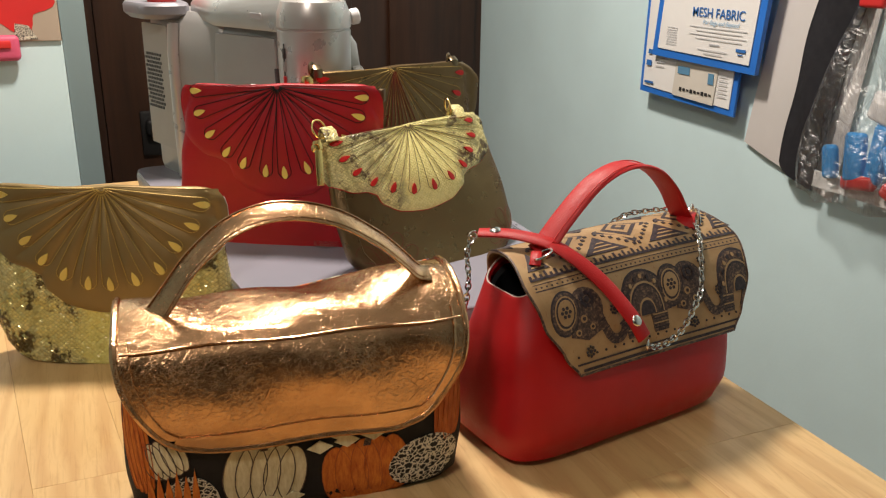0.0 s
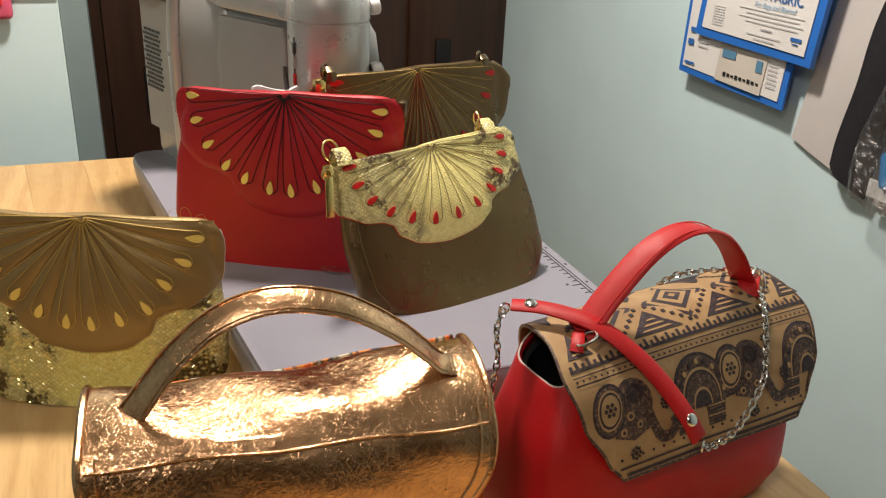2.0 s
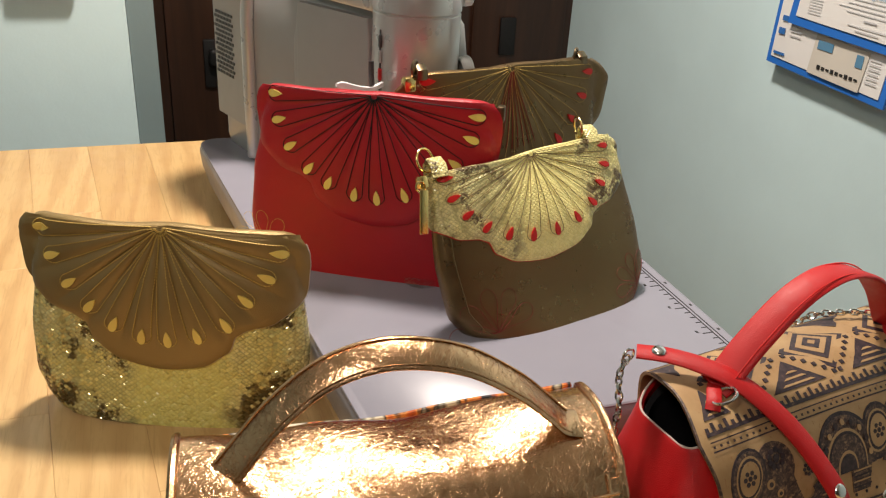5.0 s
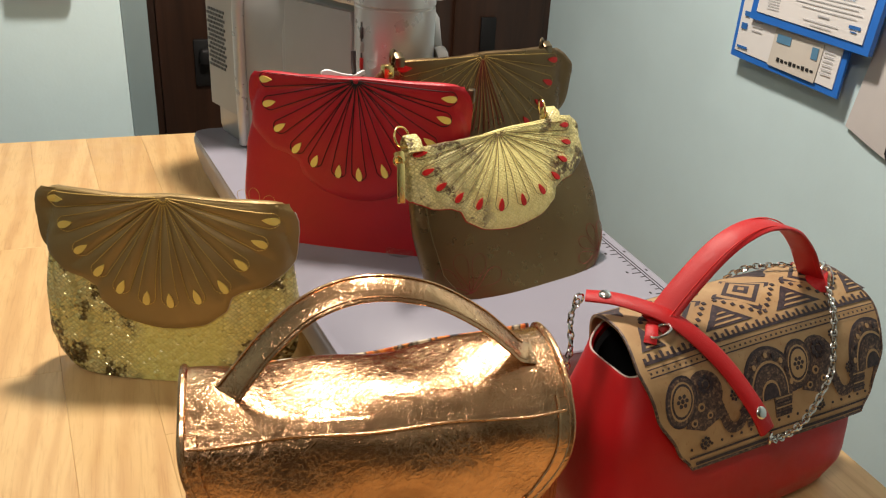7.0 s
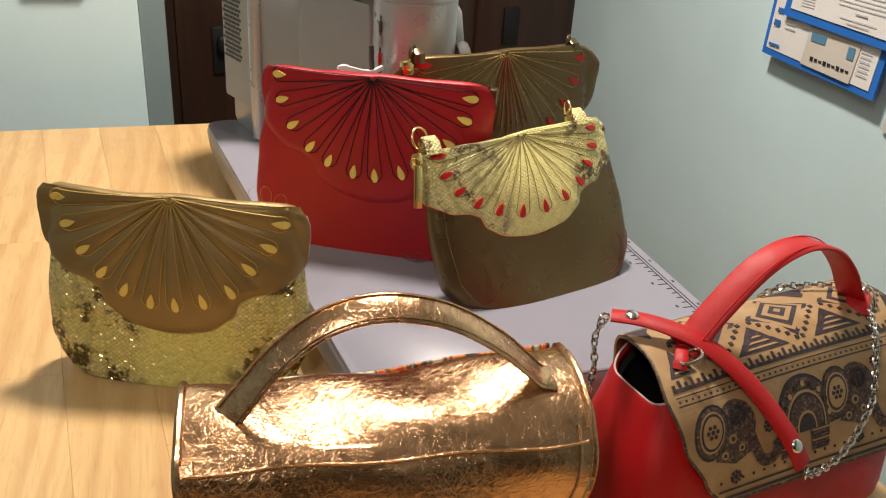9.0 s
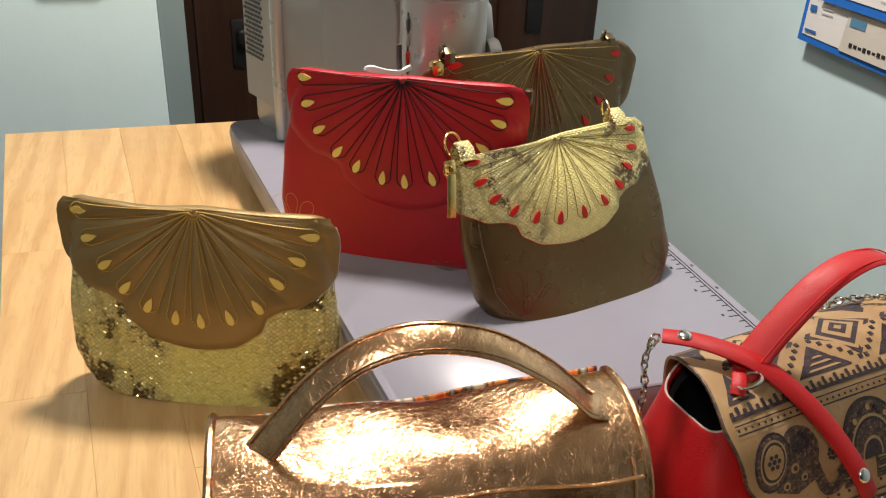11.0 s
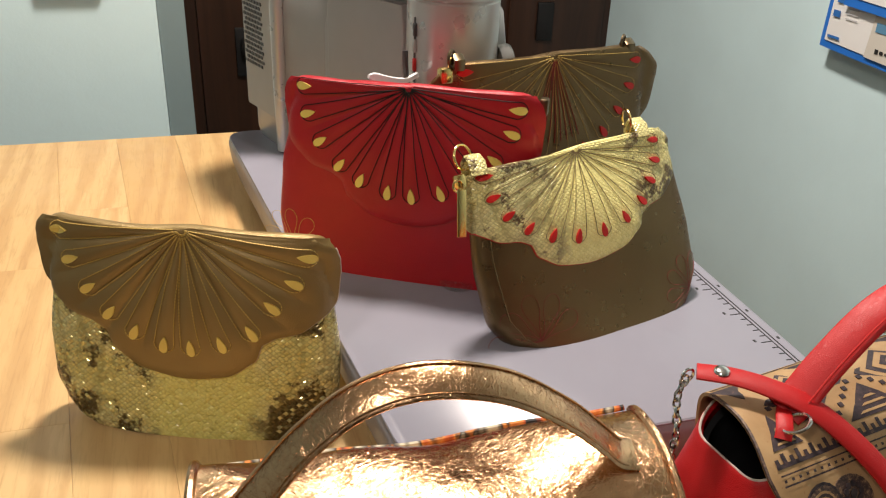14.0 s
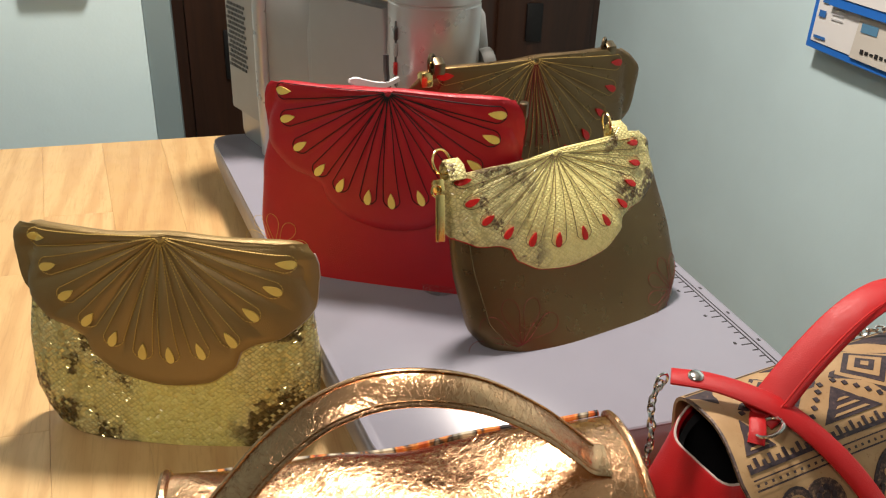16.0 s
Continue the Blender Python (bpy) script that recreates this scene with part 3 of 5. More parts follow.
part("presser_lever", strap(bezier([(0.188, 1.126, 0.178), (0.172, 1.116, 0.175), (0.158, 1.108, 0.178), (0.144, 1.102, 0.183), (0.131, 1.100, 0.186)], 5), (0, 0.2, 1), [0.006] * 6 + [0.008] * 10 + [0.0095, 0.0095, 0.009, 0.007, 0.004], 0.006), "white_plastic", mach, "white presser foot lever")
part("thread_slot", box((0.004, 0.004, 0.070), (0.1905, 1.143, 0.20), 0.001, 1), "dark_plastic", mach)
for zz, kk in ((0.222, "dark_plastic"), (0.205, "pale_plastic"), (0.185, "bright_red")):
    part("guide", box((0.004, 0.005, 0.014), (0.189, 1.141, zz), 0.001, 1), kk, mach)
part("needle_clamp", sweep([(0.180, 1.125, 0.155), (0.176, 1.122, 0.175), (0.174, 1.120, 0.19), (0.174, 1.122, 0.205)], 0.003, 8), "dark_plastic", mach)
bm = lathe([(0.001, 0.0), (0.014, 0.0), (0.015, 0.003), (0.015, 0.012), (0.013, 0.014), (0.001, 0.014)], 20)
bmesh.ops.transform(bm, matrix=Matrix.Translation((0.288, 1.150, 0.185)) @ Matrix.Rotation(radians(80), 4, "Y"), verts=bm.verts)
part("tension_knob", bm, "pale_plastic", mach, "pale grey side knob")
bm = lathe([(0.001, 0.0), (0.010, 0.0), (0.011, 0.003), (0.011, 0.010), (0.009, 0.012), (0.001, 0.012)], 20)
bmesh.ops.transform(bm, matrix=Matrix.Translation((0.288, 1.16, 0.266)) @ Matrix.Rotation(radians(80), 4, "Y"), verts=bm.verts)
part("top_knob", bm, "white_plastic", mach)
spool = thing("thread_spool", pose(0.068, 1.45, DECK + 0.274), "red thread spool lying on the machine's tray", "spool")
part("thread", lathe([(0.001, 0), (0.022, 0), (0.024, 0.006), (0.024, 0.03), (0.020, 0.036), (0.001, 0.036)], 24), "bright_red", spool)
part("spool_core", lathe([(0.006, 0.036), (0.006, 0.046), (0.001, 0.046)], 14), "white_plastic", spool)


# ---- fan-flap bags ----
FAN = [(4 + 15.4 * k, 0.104 + 0.007 * min(k, 11 - k) / 5) for k in range(12)]
EDGE = [(-2, 0.116), (0, 0.1192), (2, 0.1230), (4, 0.1258), (8, 0.1290), (14, 0.132), (28, 0.140), (41, 0.135), (52, 0.124), (57, 0.124), (64, 0.137), (75, 0.1455), (90, 0.148)]


class FanBag:
    """A soft bag with a scalloped fan flap. Local axes: x across, y to the back, z up; the front of the flap near y = 0."""

    def __init__(self, root, height, fan_z, depth, halves, sx=1.0, sd=1.0, fan_x=0.0, wide=1.0, fold=0.0014, skew=0.0, blunt=2.6, uneven=(), inward=(), lean=0.0):
        self.root, self.h, self.fz, self.d, self.halves = root, height, fan_z, depth, halves
        self.sx, self.sd, self.fx, self.wide, self.fold, self.skew, self.blunt, self.uneven = sx, sd, fan_x, wide, fold, skew, blunt, dict(uneven)
        self.inward, self.lean = dict(inward), lean

    def half(self, z):
        return smooth_table(z / self.h, self.halves)

    def thick(self, z):
        t = z / self.h
        return self.d * (0.30 + 0.70 * min(1, max(0, (1 - t)) ** 0.55)) * min(1, 0.45 + 6 * t) ** 0.5

    def front(self, s, z):
        """How far the front stands from y = 0 (minus: towards the viewer)."""
        z = min(max(z, 0), self.h)
        w = max(self.half(z), 0.01)
        s = s - self.skew * (1 - z / self.h)
        k = min(1, abs(s) / w)
        return 0.004 + self.thick(z) / 2 * (1 - max(0.0, 1 - k ** self.blunt) ** (1.1 / self.blunt)) + 0.004 * math.sin(9 * s + 40 * z) * (1 - k)

    def body(self, material, rows=34, cols=56, label=""):
        loops = []
        for i in range(rows + 1):
            z = self.h * (0.5 - 0.5 * math.cos(math.pi * i / rows))
            w, d = self.half(z), self.thick(z)
            if i == rows:
                d *= 0.5
            ring = []
            for x, y in squircle(w, d / 2, cols, 0.62, self.skew * (1 - z / self.h)):
                if y < 0:
                    yy = min(self.front(x, z), d / 2 + 0.004)
                else:
                    yy = d / 2 + 0.004 + y
                ring.append((x, yy, z + (0.003 * math.sin(23 * x + 2) + self.lean * x) * (i / rows)))
            loops.append(ring)
        bm = loft(loops)
        return part("body", bm, material, self.root, label)

    def place(self, s, z, lift):
        return Vector((s, self.front(s, min(z, self.h * 0.985)) - lift - self.pleat(s, z), z))

    def pleat(self, s, z):
        x, y = (s - self.fx) / self.sx, (self.fz + self.lean * s - z) / self.sd
        r = math.hypot(x, y)
        a = math.degrees(math.atan2(y, -x))
        v = abs(math.cos(math.pi * (a - 4) / 15.4)) ** 0.7
        return self.fold * v * min(1, r / 0.045) * max(0, 1 - (r / 0.130) ** 6)

    def polar(self, a, r):
        s = self.fx + self.sx * r * math.cos(a)
        return s, self.fz + self.lean * s - self.sd * r * math.sin(a)

    def reach(self, a):
        deg = math.degrees(a)
        deg = 180 - deg if deg > 90 else deg
        return smooth_table(deg, EDGE) * (1 - 0.13 * (self.wide > 1) * max(0, 1 - deg / 9)) * (self.wide if deg < 50 else 1 + (self.wide - 1) * (90 - deg) / 40)

    def flap(self, material, edge=None, label=""):
        a0, a1 = radians(0), radians(180)
        rad = lin(0.0, 0.9, 22) + lin(0.92, 1.0, 6)
        ang = lin(a0, a1, 170)

        def f(a, r):
            s, z = self.polar(a, max(r, 0.01) * self.reach(a))
            lip = 0.0045 + 0.0005 * math.sin(5 * a + 1) * r - 0.0028 * max(0.0, (r - 0.92) / 0.08) ** 2
            return self.place(s, z, lip)

        bm = sheet(f, ang, rad, 0.0026)
        wl, wr = self.polar(radians(180), self.reach(radians(180)))[0] + 0.0025, self.polar(0, self.reach(0))[0] - 0.0025
        top = self.fz

        def roll(u, v):
            s = wl + (wr - wl) * u
            y0, z0 = self.place(s, top - 0.002, 0.0045).y, top + self.lean * s - 0.003
            y1 = y0 + 0.014
            a = math.pi * v
            yy = y0 + (y1 - y0) * (0.5 - 0.5 * math.cos(a))
            round_end = 1 - abs(2 * u - 1) ** 20
            return (s, yy, z0 + 0.0058 * round_end * max(0.0, math.sin(a)) ** 0.8 + 0.0016 * math.sin(26 * s) + 0.0007 * math.sin(71 * s + 1) - (0.05 * max(0, v - 0.98) / 0.02))

        sheet(roll, lin(0, 1, 40), lin(0.0, 1.0, 14), 0.0026, bm)
        ob = part("flap", bm, material, self.root, label)
        if edge:
            pts = [f(a, 0.997) + Vector((0, 0.0016, 0)) for a in lin(radians(3), radians(177), 150)]
            part("edge_binding", sweep(pts, 0.0010, 6), edge, ob)
        return ob

    def tears(self):
        for i, (deg, r) in enumerate(FAN):
            yield radians(180 - deg - self.uneven.get(i, 0)), r * self.inward.get(i, 1)

    def drop(self, a, r, grow, k=20):
        """Outline of one seed: round away from the fan's middle, pointed towards it."""
        cx, cz = self.polar(a, r)
        way = Vector((self.sx * math.cos(a), -self.sd * math.sin(a))).normalized()
        out = []
        for i in range(k):
            t = 2 * math.pi * i / k
            down, across = -0.0068 * grow * math.cos(t), 0.0038 * grow * math.sin(t) * math.sin(t / 2) ** 0.9
            out.append((cx + way.x * down - way.y * across, cz + way.y * down + way.x * across))
        return out

    def inlays(self, material, parent, grow=1.22):
        for i, (a, r) in enumerate(self.tears()):
            part("seed_inlay", patch(self.drop(a, r, grow), self.place, 0.0062, 0.002), material, parent)

    def stitches(self, material, parent, radius=0.0007, dashed=False):
        bm = bmesh.new()
        for a, r in self.tears():
            w = 0.0090
            line = []
            for side in (-1, 1):
                leg = [self.polar(a + side * (w * min(1, 0.08 + 0.92 * q) / max(r * q, 0.004)) * (0.93 if q > 0.5 else 1), r * q) for q in lin(0.03, 0.96, 18)]
                line.append(leg)
            cap = []
            for i in range(1, 10):
                t = math.pi * i / 10
                cap.append(self.polar(a - math.cos(t) * w / r, r * 0.97 + math.sin(t) * 0.0115))
            pts = line[0] + cap + line[1][::-1]
            pts3 = [self.place(s, z, 0.0054) for s, z in pts]
            if dashed:
                fine = []
                for p, q in zip(pts3, pts3[1:]):
                    k = max(1, int((q - p).length / 0.0022))
                    fine += [p.lerp(q, j / k) for j in range(k)]
                for j in range(len(fine) - 1):
                    sweep([fine[j], fine[j].lerp(fine[j + 1], 0.72)], radius, 4, bm=bm)
            else:
                sweep(pts3, radius, 5, bm=bm)
        return part("stitching", bm, material, parent)

    def flower(self, material, cx, cz, size, turn=0.0):
        bm = bmesh.new()
        for i in range(5):
            a = radians(10 + 38 * i + turn)
            pts = []
            for j in range(22):
                t = j / 21
                b = a + 0.26 * math.sin(2 * math.pi * t)
                r = size * (1 - abs(1 - 2 * t) ** 1.6)
                s, z = cx + r * math.cos(b), cz + r * math.sin(b)
                pts.append((s, self.front(s, z) - 0.0006, z))
            sweep(pts, 0.00025, 4, bm=bm)
        part("embroidery", bm, material, self.root)


def ring(radius, wire, m, material, parent, name="ring", sides=8, squash=1.0):
    bm = sweep([(radius * math.cos(2 * math.pi * i / 28), 0, radius * squash * math.sin(2 * math.pi * i / 28)) for i in range(28)], wire, sides, True)
    bmesh.ops.transform(bm, matrix=m, verts=bm.verts)
    return part(name, bm, material, parent)


ROUND = [(0, 0.096), (0.03, 0.108), (0.10, 0.120), (0.22, 0.128), (0.45, 0.129), (0.75, 0.122), (0.92, 0.112), (1.0, 0.104)]

# bronze and gold snakeskin clutch on the wood
root = thing("clutch_bag", pose(-0.0740, 0.9050, TABLE + 0.0008, -8, 1.8, -20.7), "gold snakeskin clutch with bronze fan-stitched flap on the wood", "clutch bag", "fan-flap bags")
bag = FanBag(root, 0.187, 0.194, 0.058, ROUND, 1.012, 0.917, -0.002, fold=0.0032, uneven=((0, 2.2), (11, -2.0), (1, 2.0), (2, 3.5), (3, 4.0), (4, 3.0), (5, 1.5), (6, -2.0), (7, -3.5), (8, -4.0), (9, -3.0), (10, -1.5)), inward=((1, 0.95), (2, 0.93), (3, 0.95), (4, 0.98), (9, 0.93), (10, 0.96)))
bag.body("snake_gold", label="glossy gold snakeskin body with dark spots")
flap = bag.flap("bronze_leather", "white_edge", "bronze leather scalloped flap")
bag.inlays("snake_tear", flap)
bag.stitches("gold_thread", flap, 0.00050, dashed=True)
part("zip_end", box((0.010, 0.016, 0.022), (0.112, 0.024, 0.178), 0.003), "gold_metal", root)

# red clutch on the extension table
root = thing("clutch_bag", pose(0.1453, 1.002, DECK, -2.4, -0.6, -29.7), "red leather clutch with black fan stitching and gold seed inlays", "clutch bag", "fan-flap bags")
RED = [(0, 0.128), (0.03, 0.134), (0.25, 0.140), (0.55, 0.134), (0.8, 0.122), (0.93, 0.112), (1.0, 0.104)]
bag = FanBag(root, 0.196, 0.198, 0.050, RED, 0.99, 0.922, 0.001, fold=0.0013, uneven=((2, 1.0), (3, 2.0), (6, -3.0), (7, -3.0), (10, 2.0)))
bag.body("red_leather")
flap = bag.flap("red_leather", None, "red leather scalloped flap")
bag.inlays("snake_tear", flap)
bag.stitches("black_thread", flap, 0.00045)
bag.flower("gold_thread", -0.122, 0.020, 0.040, 8)
part("strap_connector", box((0.008, 0.012, 0.016), (0.124, 0.024, 0.188), 0.002), "antique_metal", root)

# brown bag with a pale snakeskin flap
root = thing("handbag", pose(0.3115, 0.864, DECK, -27, 0, 13), "brown leather bag with pale snakeskin flap and red seeds", "handbag", "fan-flap bags")
SNAKE = [(0, 0.080), (0.03, 0.095), (0.10, 0.110), (0.22, 0.121), (0.5, 0.123), (0.8, 0.118), (0.93, 0.112), (1.0, 0.104)]
bag = FanBag(root, 0.173, 0.175, 0.054, SNAKE, 0.945, 0.70, -0.004, skew=0.013, blunt=3.0, lean=0.05, inward=((9, 0.97), (10, 0.96), (11, 0.93)))
bag.body("brown_leather", label="smooth metallic brown leather body")
flap = bag.flap("snake_flap", "red_inlay", "pale gold snakeskin scalloped flap")
bag.inlays("red_inlay", flap, 1.0)
bag.stitches("tan_thread", flap, 0.00032)
for side in (-1,):
    seam = []
    for z in lin(0.010, 0.150, 22):
        x = side * (bag.half(z) - 0.012) + bag.skew * (1 - z / bag.h)
        seam.append((x, bag.front(x, z) - 0.0004, z))
    part("side_seam", sweep(seam, 0.0009, 6), "brown_leather", root, "raised seam along the side")
bag.flower("dark_red_thread", -0.072, 0.012, 0.044, 14)
bag.flower("dark_red_thread", 0.112, 0.022, 0.036, 62)
for s, up in ((-0.108, -0.005), (0.076, 0.004)):
    tab = part("strap_tab", strap([(s, 0.000, up + 0.172), (s, 0.002, up + 0.184), (s, 0.008, up + 0.190), (s, 0.015, up + 0.186), (s, 0.018, up + 0.172)], (1, 0, 0), 0.017, 0.003), "snake_flap", root, "pale snakeskin strap loop")
    ring(0.011, 0.0012, Matrix.Translation((s - 0.008, 0.010, up + 0.190)) @ Matrix.Rotation(radians(70 if s > 0 else 20), 4, "Z"), "gold_metal", tab)
pull = part("zip_pull", box((0.0085, 0.0022, 0.040), (-0.135, -0.004, 0.138), 0.001, 2, turn=(8, 8, 0)), "gold_metal", root, "gold engraved zip pull")
ring(0.005, 0.0010, Matrix.Translation((-0.131, 0.0, 0.161)), "gold_metal", pull)
part("zip_slider", box((0.009, 0.010, 0.012), (-0.126, 0.006, 0.165), 0.002), "gold_metal", root)

disc = thing("clear_disc", pose(0.200, 0.990, DECK), "small clear plastic disc under the red clutch", "disc")
part("disc_body", lathe([(0.001, 0.0), (0.018, 0.0), (0.020, 0.003), (0.019, 0.007), (0.001, 0.008)], 28), "clear_film", disc)

# dark brown bag at the back
root = thing("handbag", pose(0.326, 1.066, DECK + 0.002, -3, 0, 11), "dark brown leather bag with gold fan stitching, leaning behind", "handbag", "fan-flap bags")
bag = FanBag(root, 0.200, 0.203, 0.044, [(0, 0.106), (0.05, 0.120), (0.3, 0.132), (0.7, 0.128), (0.92, 0.120), (1.0, 0.112)], 1.02, wide=1.12, fold=0.0010)
bag.body("brown_leather")
flap = bag.flap("brown_leather", None, "dark brown scalloped flap")
bag.inlays("red_inlay", flap)
bag.stitches("gold_thread", flap, 0.00030, dashed=True)
bm = bmesh.new()
for k in range(9):
    a = radians(90 + (k - 4) * 5)
    sweep([bag.place(*bag.polar(a, r), 0.0052) for r in lin(0.004, 0.09, 12)], 0.0005, 4, bm=bm)
part("centre_stitching", bm, "dark_red_thread", flap)
for s in (-0.112, 0.098):
    tab = part("strap_tab", strap([(s, 0.004, 0.198), (s, 0.004, 0.208), (s, 0.010, 0.212), (s, 0.016, 0.207), (s, 0.017, 0.197)], (1, 0, 0), 0.012, 0.004), "antique_metal", root)
    ring(0.008, 0.0016, Matrix.Translation((s - 0.006, 0.010, 0.209)) @ Matrix.Rotation(radians(40), 4, "Z"), "antique_metal", tab)
part("zip_slider", box((0.014, 0.012, 0.016), (-0.124, 0.012, 0.193), 0.003), "gold_metal", root)

# ---- copper foil handbag ----
copper = thing("handbag", pose(0.069, 0.620, TABLE, 0, 0, -6.5) @ Matrix.Diagonal((0.950, 1.0, 0.97, 1.0)), "handbag with crinkled copper foil flap and pumpkin print body", "handbag")


def copper_half(z):
    return smooth_table(z, [(0, 0.132), (0.010, 0.141), (0.05, 0.145), (0.12, 0.142), (0.165, 0.137)])


def copper_front(s, z, power=5.0):
    w = copper_half(z)
    d = smooth_table(z, [(0, 0.036), (0.010, 0.042), (0.06, 0.047), (0.13, 0.043), (0.150, 0.036), (0.165, 0.012)])
    return -d * max(0.0, 1 - min(1, abs(s) / w) ** power) ** (1 / power)


loops = []
for i in range(27):
    z = 0.164 * (0.5 - 0.5 * math.cos(math.pi * i / 26))
    w = copper_half(z)
    ring_pts = []
    for x, y in squircle(w, 1.0, 72, 0.42):
        f = copper_front(x, z)
        ring_pts.append((x, f if y < 0 else -f * 1.08, z))
    loops.append(ring_pts)
body = part("body", loft(loops), "print_black", copper, "black fabric printed with pumpkins")


def on_copper(s, z, lift):
    return Vector((s, copper_front(s, z) - lift, z))


def oval(cx, cz, rx, rz, k=22, turn=0.0):
    c, d = math.cos(radians(turn)), math.sin(radians(turn))
    out = []
    for i in range(k):
        a = 2 * math.pi * i / k
        x, z = rx * math.cos(a), rz * math.sin(a)
        out.append((cx + x * c - z * d, cz + x * d + z * c))
    return out


def pumpkin(cx, cz, rx, rz, material, turn=0):
    lobes = ((-0.62, 0.34, 0.92), (0.62, 0.34, 0.92), (-0.32, 0.36, 0.98), (0.32, 0.36, 0.98), (0.0, 0.34, 1.0))
    for i, (o, w, h) in enumerate(lobes):
        c, d = math.cos(radians(turn)), math.sin(radians(turn))
        part("printed_pumpkin", patch(oval(cx + o * rx * c, cz + o * rx * d, rx * w, rz * h, 22, turn), on_copper, 0.0006 + 0.00018 * i, 0.0005), material, body)
        rim = [on_copper(s, z, 0.0008 + 0.00018 * i) for s, z in oval(cx + o * rx * c, cz + o * rx * d, rx * w, rz * h, 22, turn)]
        part("printed_outline", sweep(rim, 0.0005, 4, True), "print_rust" if material != "print_cream" else "print_brown", body)
    part("printed_stem", patch([(cx - 0.003, cz + rz * 0.8), (cx + 0.003, cz + rz * 0.8), (cx + 0.006, cz + rz * 1.25), (cx + 0.001, cz + rz * 1.3)], on_copper, 0.0022, 0.001), "print_brown", body)


pumpkin(-0.034, 0.040, 0.036, 0.030, "print_cream", -8)
pumpkin(0.052, 0.028, 0.040, 0.034, "print_orange", 6)
pumpkin(-0.112, 0.066, 0.018, 0.018, "print_cream", 20)
pumpkin(0.128, 0.088, 0.014, 0.042, "print_rust", -6)
pumpkin(-0.132, 0.078, 0.010, 0.044, "print_orange", 4)
part("printed_lace", patch(oval(0.104, 0.030, 0.033, 0.024, 26, 18), on_copper, 0.0018, 0.0012), "print_lace", body)
part("printed_lace", patch(oval(-0.094, 0.022, 0.022, 0.026, 26, 18), on_copper, 0.0012, 0.001), "print_lace", body)
for i in range(5):
    for j in range(3):
        if (i + j) % 2 == 0:
            c, d = 0.012 + i * 0.0115 + j * 0.004, 0.060 + j * 0.0095 + i * 0.0016
            part("printed_check", patch([(c - 0.011, d), (c, d - 0.0062), (c + 0.011, d), (c, d + 0.0062)], on_copper, 0.0030, 0.001), "print_cream", body)
for i in range(4):
    for j in range(2):
        c, d = -0.085 + i * 0.021 + j * 0.0105, 0.006 + j * 0.008
        part("printed_check", patch([(c - 0.0095, d), (c, d - 0.005), (c + 0.0095, d), (c, d + 0.005)], on_copper, 0.0026, 0.001), "print_cream", body)
for i in range(6):
    x = -0.126 + i * 0.007
    part("printed_flame", patch([(x - 0.003, 0.018), (x + 0.003, 0.018), (x + 0.0035, 0.034), (x + 0.001, 0.05 + 0.006 * (i % 2)), (x - 0.002, 0.034)], on_copper, 0.0022, 0.001), "print_orange", body)

ROOF = [Vector((y, z)) for y, z in ((0.053, 0.142), (0.053, 0.160), (0.038, 0.172), (0.008, 0.175), (-0.022, 0.169), (-0.041, 0.154), (-0.0505, 0.130), (-0.0535, 0.105), (-0.0530, 0.073))]
ROOF3 = bezier([(p.x, p.y, 0) for p in ROOF], 6)


def along(curve, v):
    x = min(max(v, 0), 1) * (len(curve) - 1)
    i = min(int(x), len(curve) - 2)
    return curve[i].lerp(curve[i + 1], x - i)


def copper_wide(v):
    t = max(0.0, (v - 0.60) / 0.40)
    return 0.141 - 0.062 * (1 - math.sqrt(max(0.0, 1 - t ** 2.2)))


def copper_flap(u, v):
    p = along(ROOF3, v)
    s = u * copper_wide(v)
    dent = 0.0030 * math.sin(21 * s + 6 * v) * math.sin(9 * v + 1) + 0.0022 * math.sin(55 * s - 12 * v)
    dent *= min(1.0, v / 0.28)
    lift = (0.010 * (s / 0.141) + 0.007 * max(0.0, s / 0.141) ** 3) * max(0.0, 1 - v * 1.6)
    curl = 0.014 * max(0, abs(u) - 0.80) ** 1.5
    return Vector((s, p.x + dent * 0.6 + curl * (1 if v > 0.5 else 0), p.y + dent * (1 if v < 0.55 else 0.2) + lift - curl * (1 if v < 0.5 else 0) - 0.003 * math.cos(math.pi * u * 1.1) * math.exp(-((v - 0.2) / 0.18) ** 2)))


flap = part("flap", sheet(copper_flap, lin(-1, 1, 64), lin(0.12, 1, 56), -0.0030), "copper_foil", copper, "crinkled metallic copper foil flap")
part("back_panel", sheet(copper_flap, lin(-1, 1, 40), lin(0, 0.12, 8), -0.0028), "print_black", copper, "black printed fabric at the back of the flap")
outline = [copper_flap(-1, v) for v in lin(0.12, 1, 50)] + [copper_flap(u, 1) for u in lin(-1, 1, 40)][1:-1] + [copper_flap(1, v) for v in lin(1, 0.12, 50)]
part("edge_binding", sweep(outline, 0.0032, 8), "copper_foil", flap)
inner = [copper_flap(-0.93, v) + Vector((0, -0.0007, 0.0007)) for v in lin(0.55, 0.93, 24)] + [copper_flap(u, 0.95) + Vector((0, -0.0007, 0)) for u in lin(-0.90, 0.90, 40)] + [copper_flap(0.93, v) + Vector((0, -0.0007, 0.0007)) for v in lin(0.93, 0.55, 24)]
band = [(-1, v) for v in lin(0.56, 0.97, 24)] + [(u, 1) for u in lin(-1, 1, 44)][1:-1] + [(1, v) for v in lin(0.97, 0.56, 24)]
loops = []
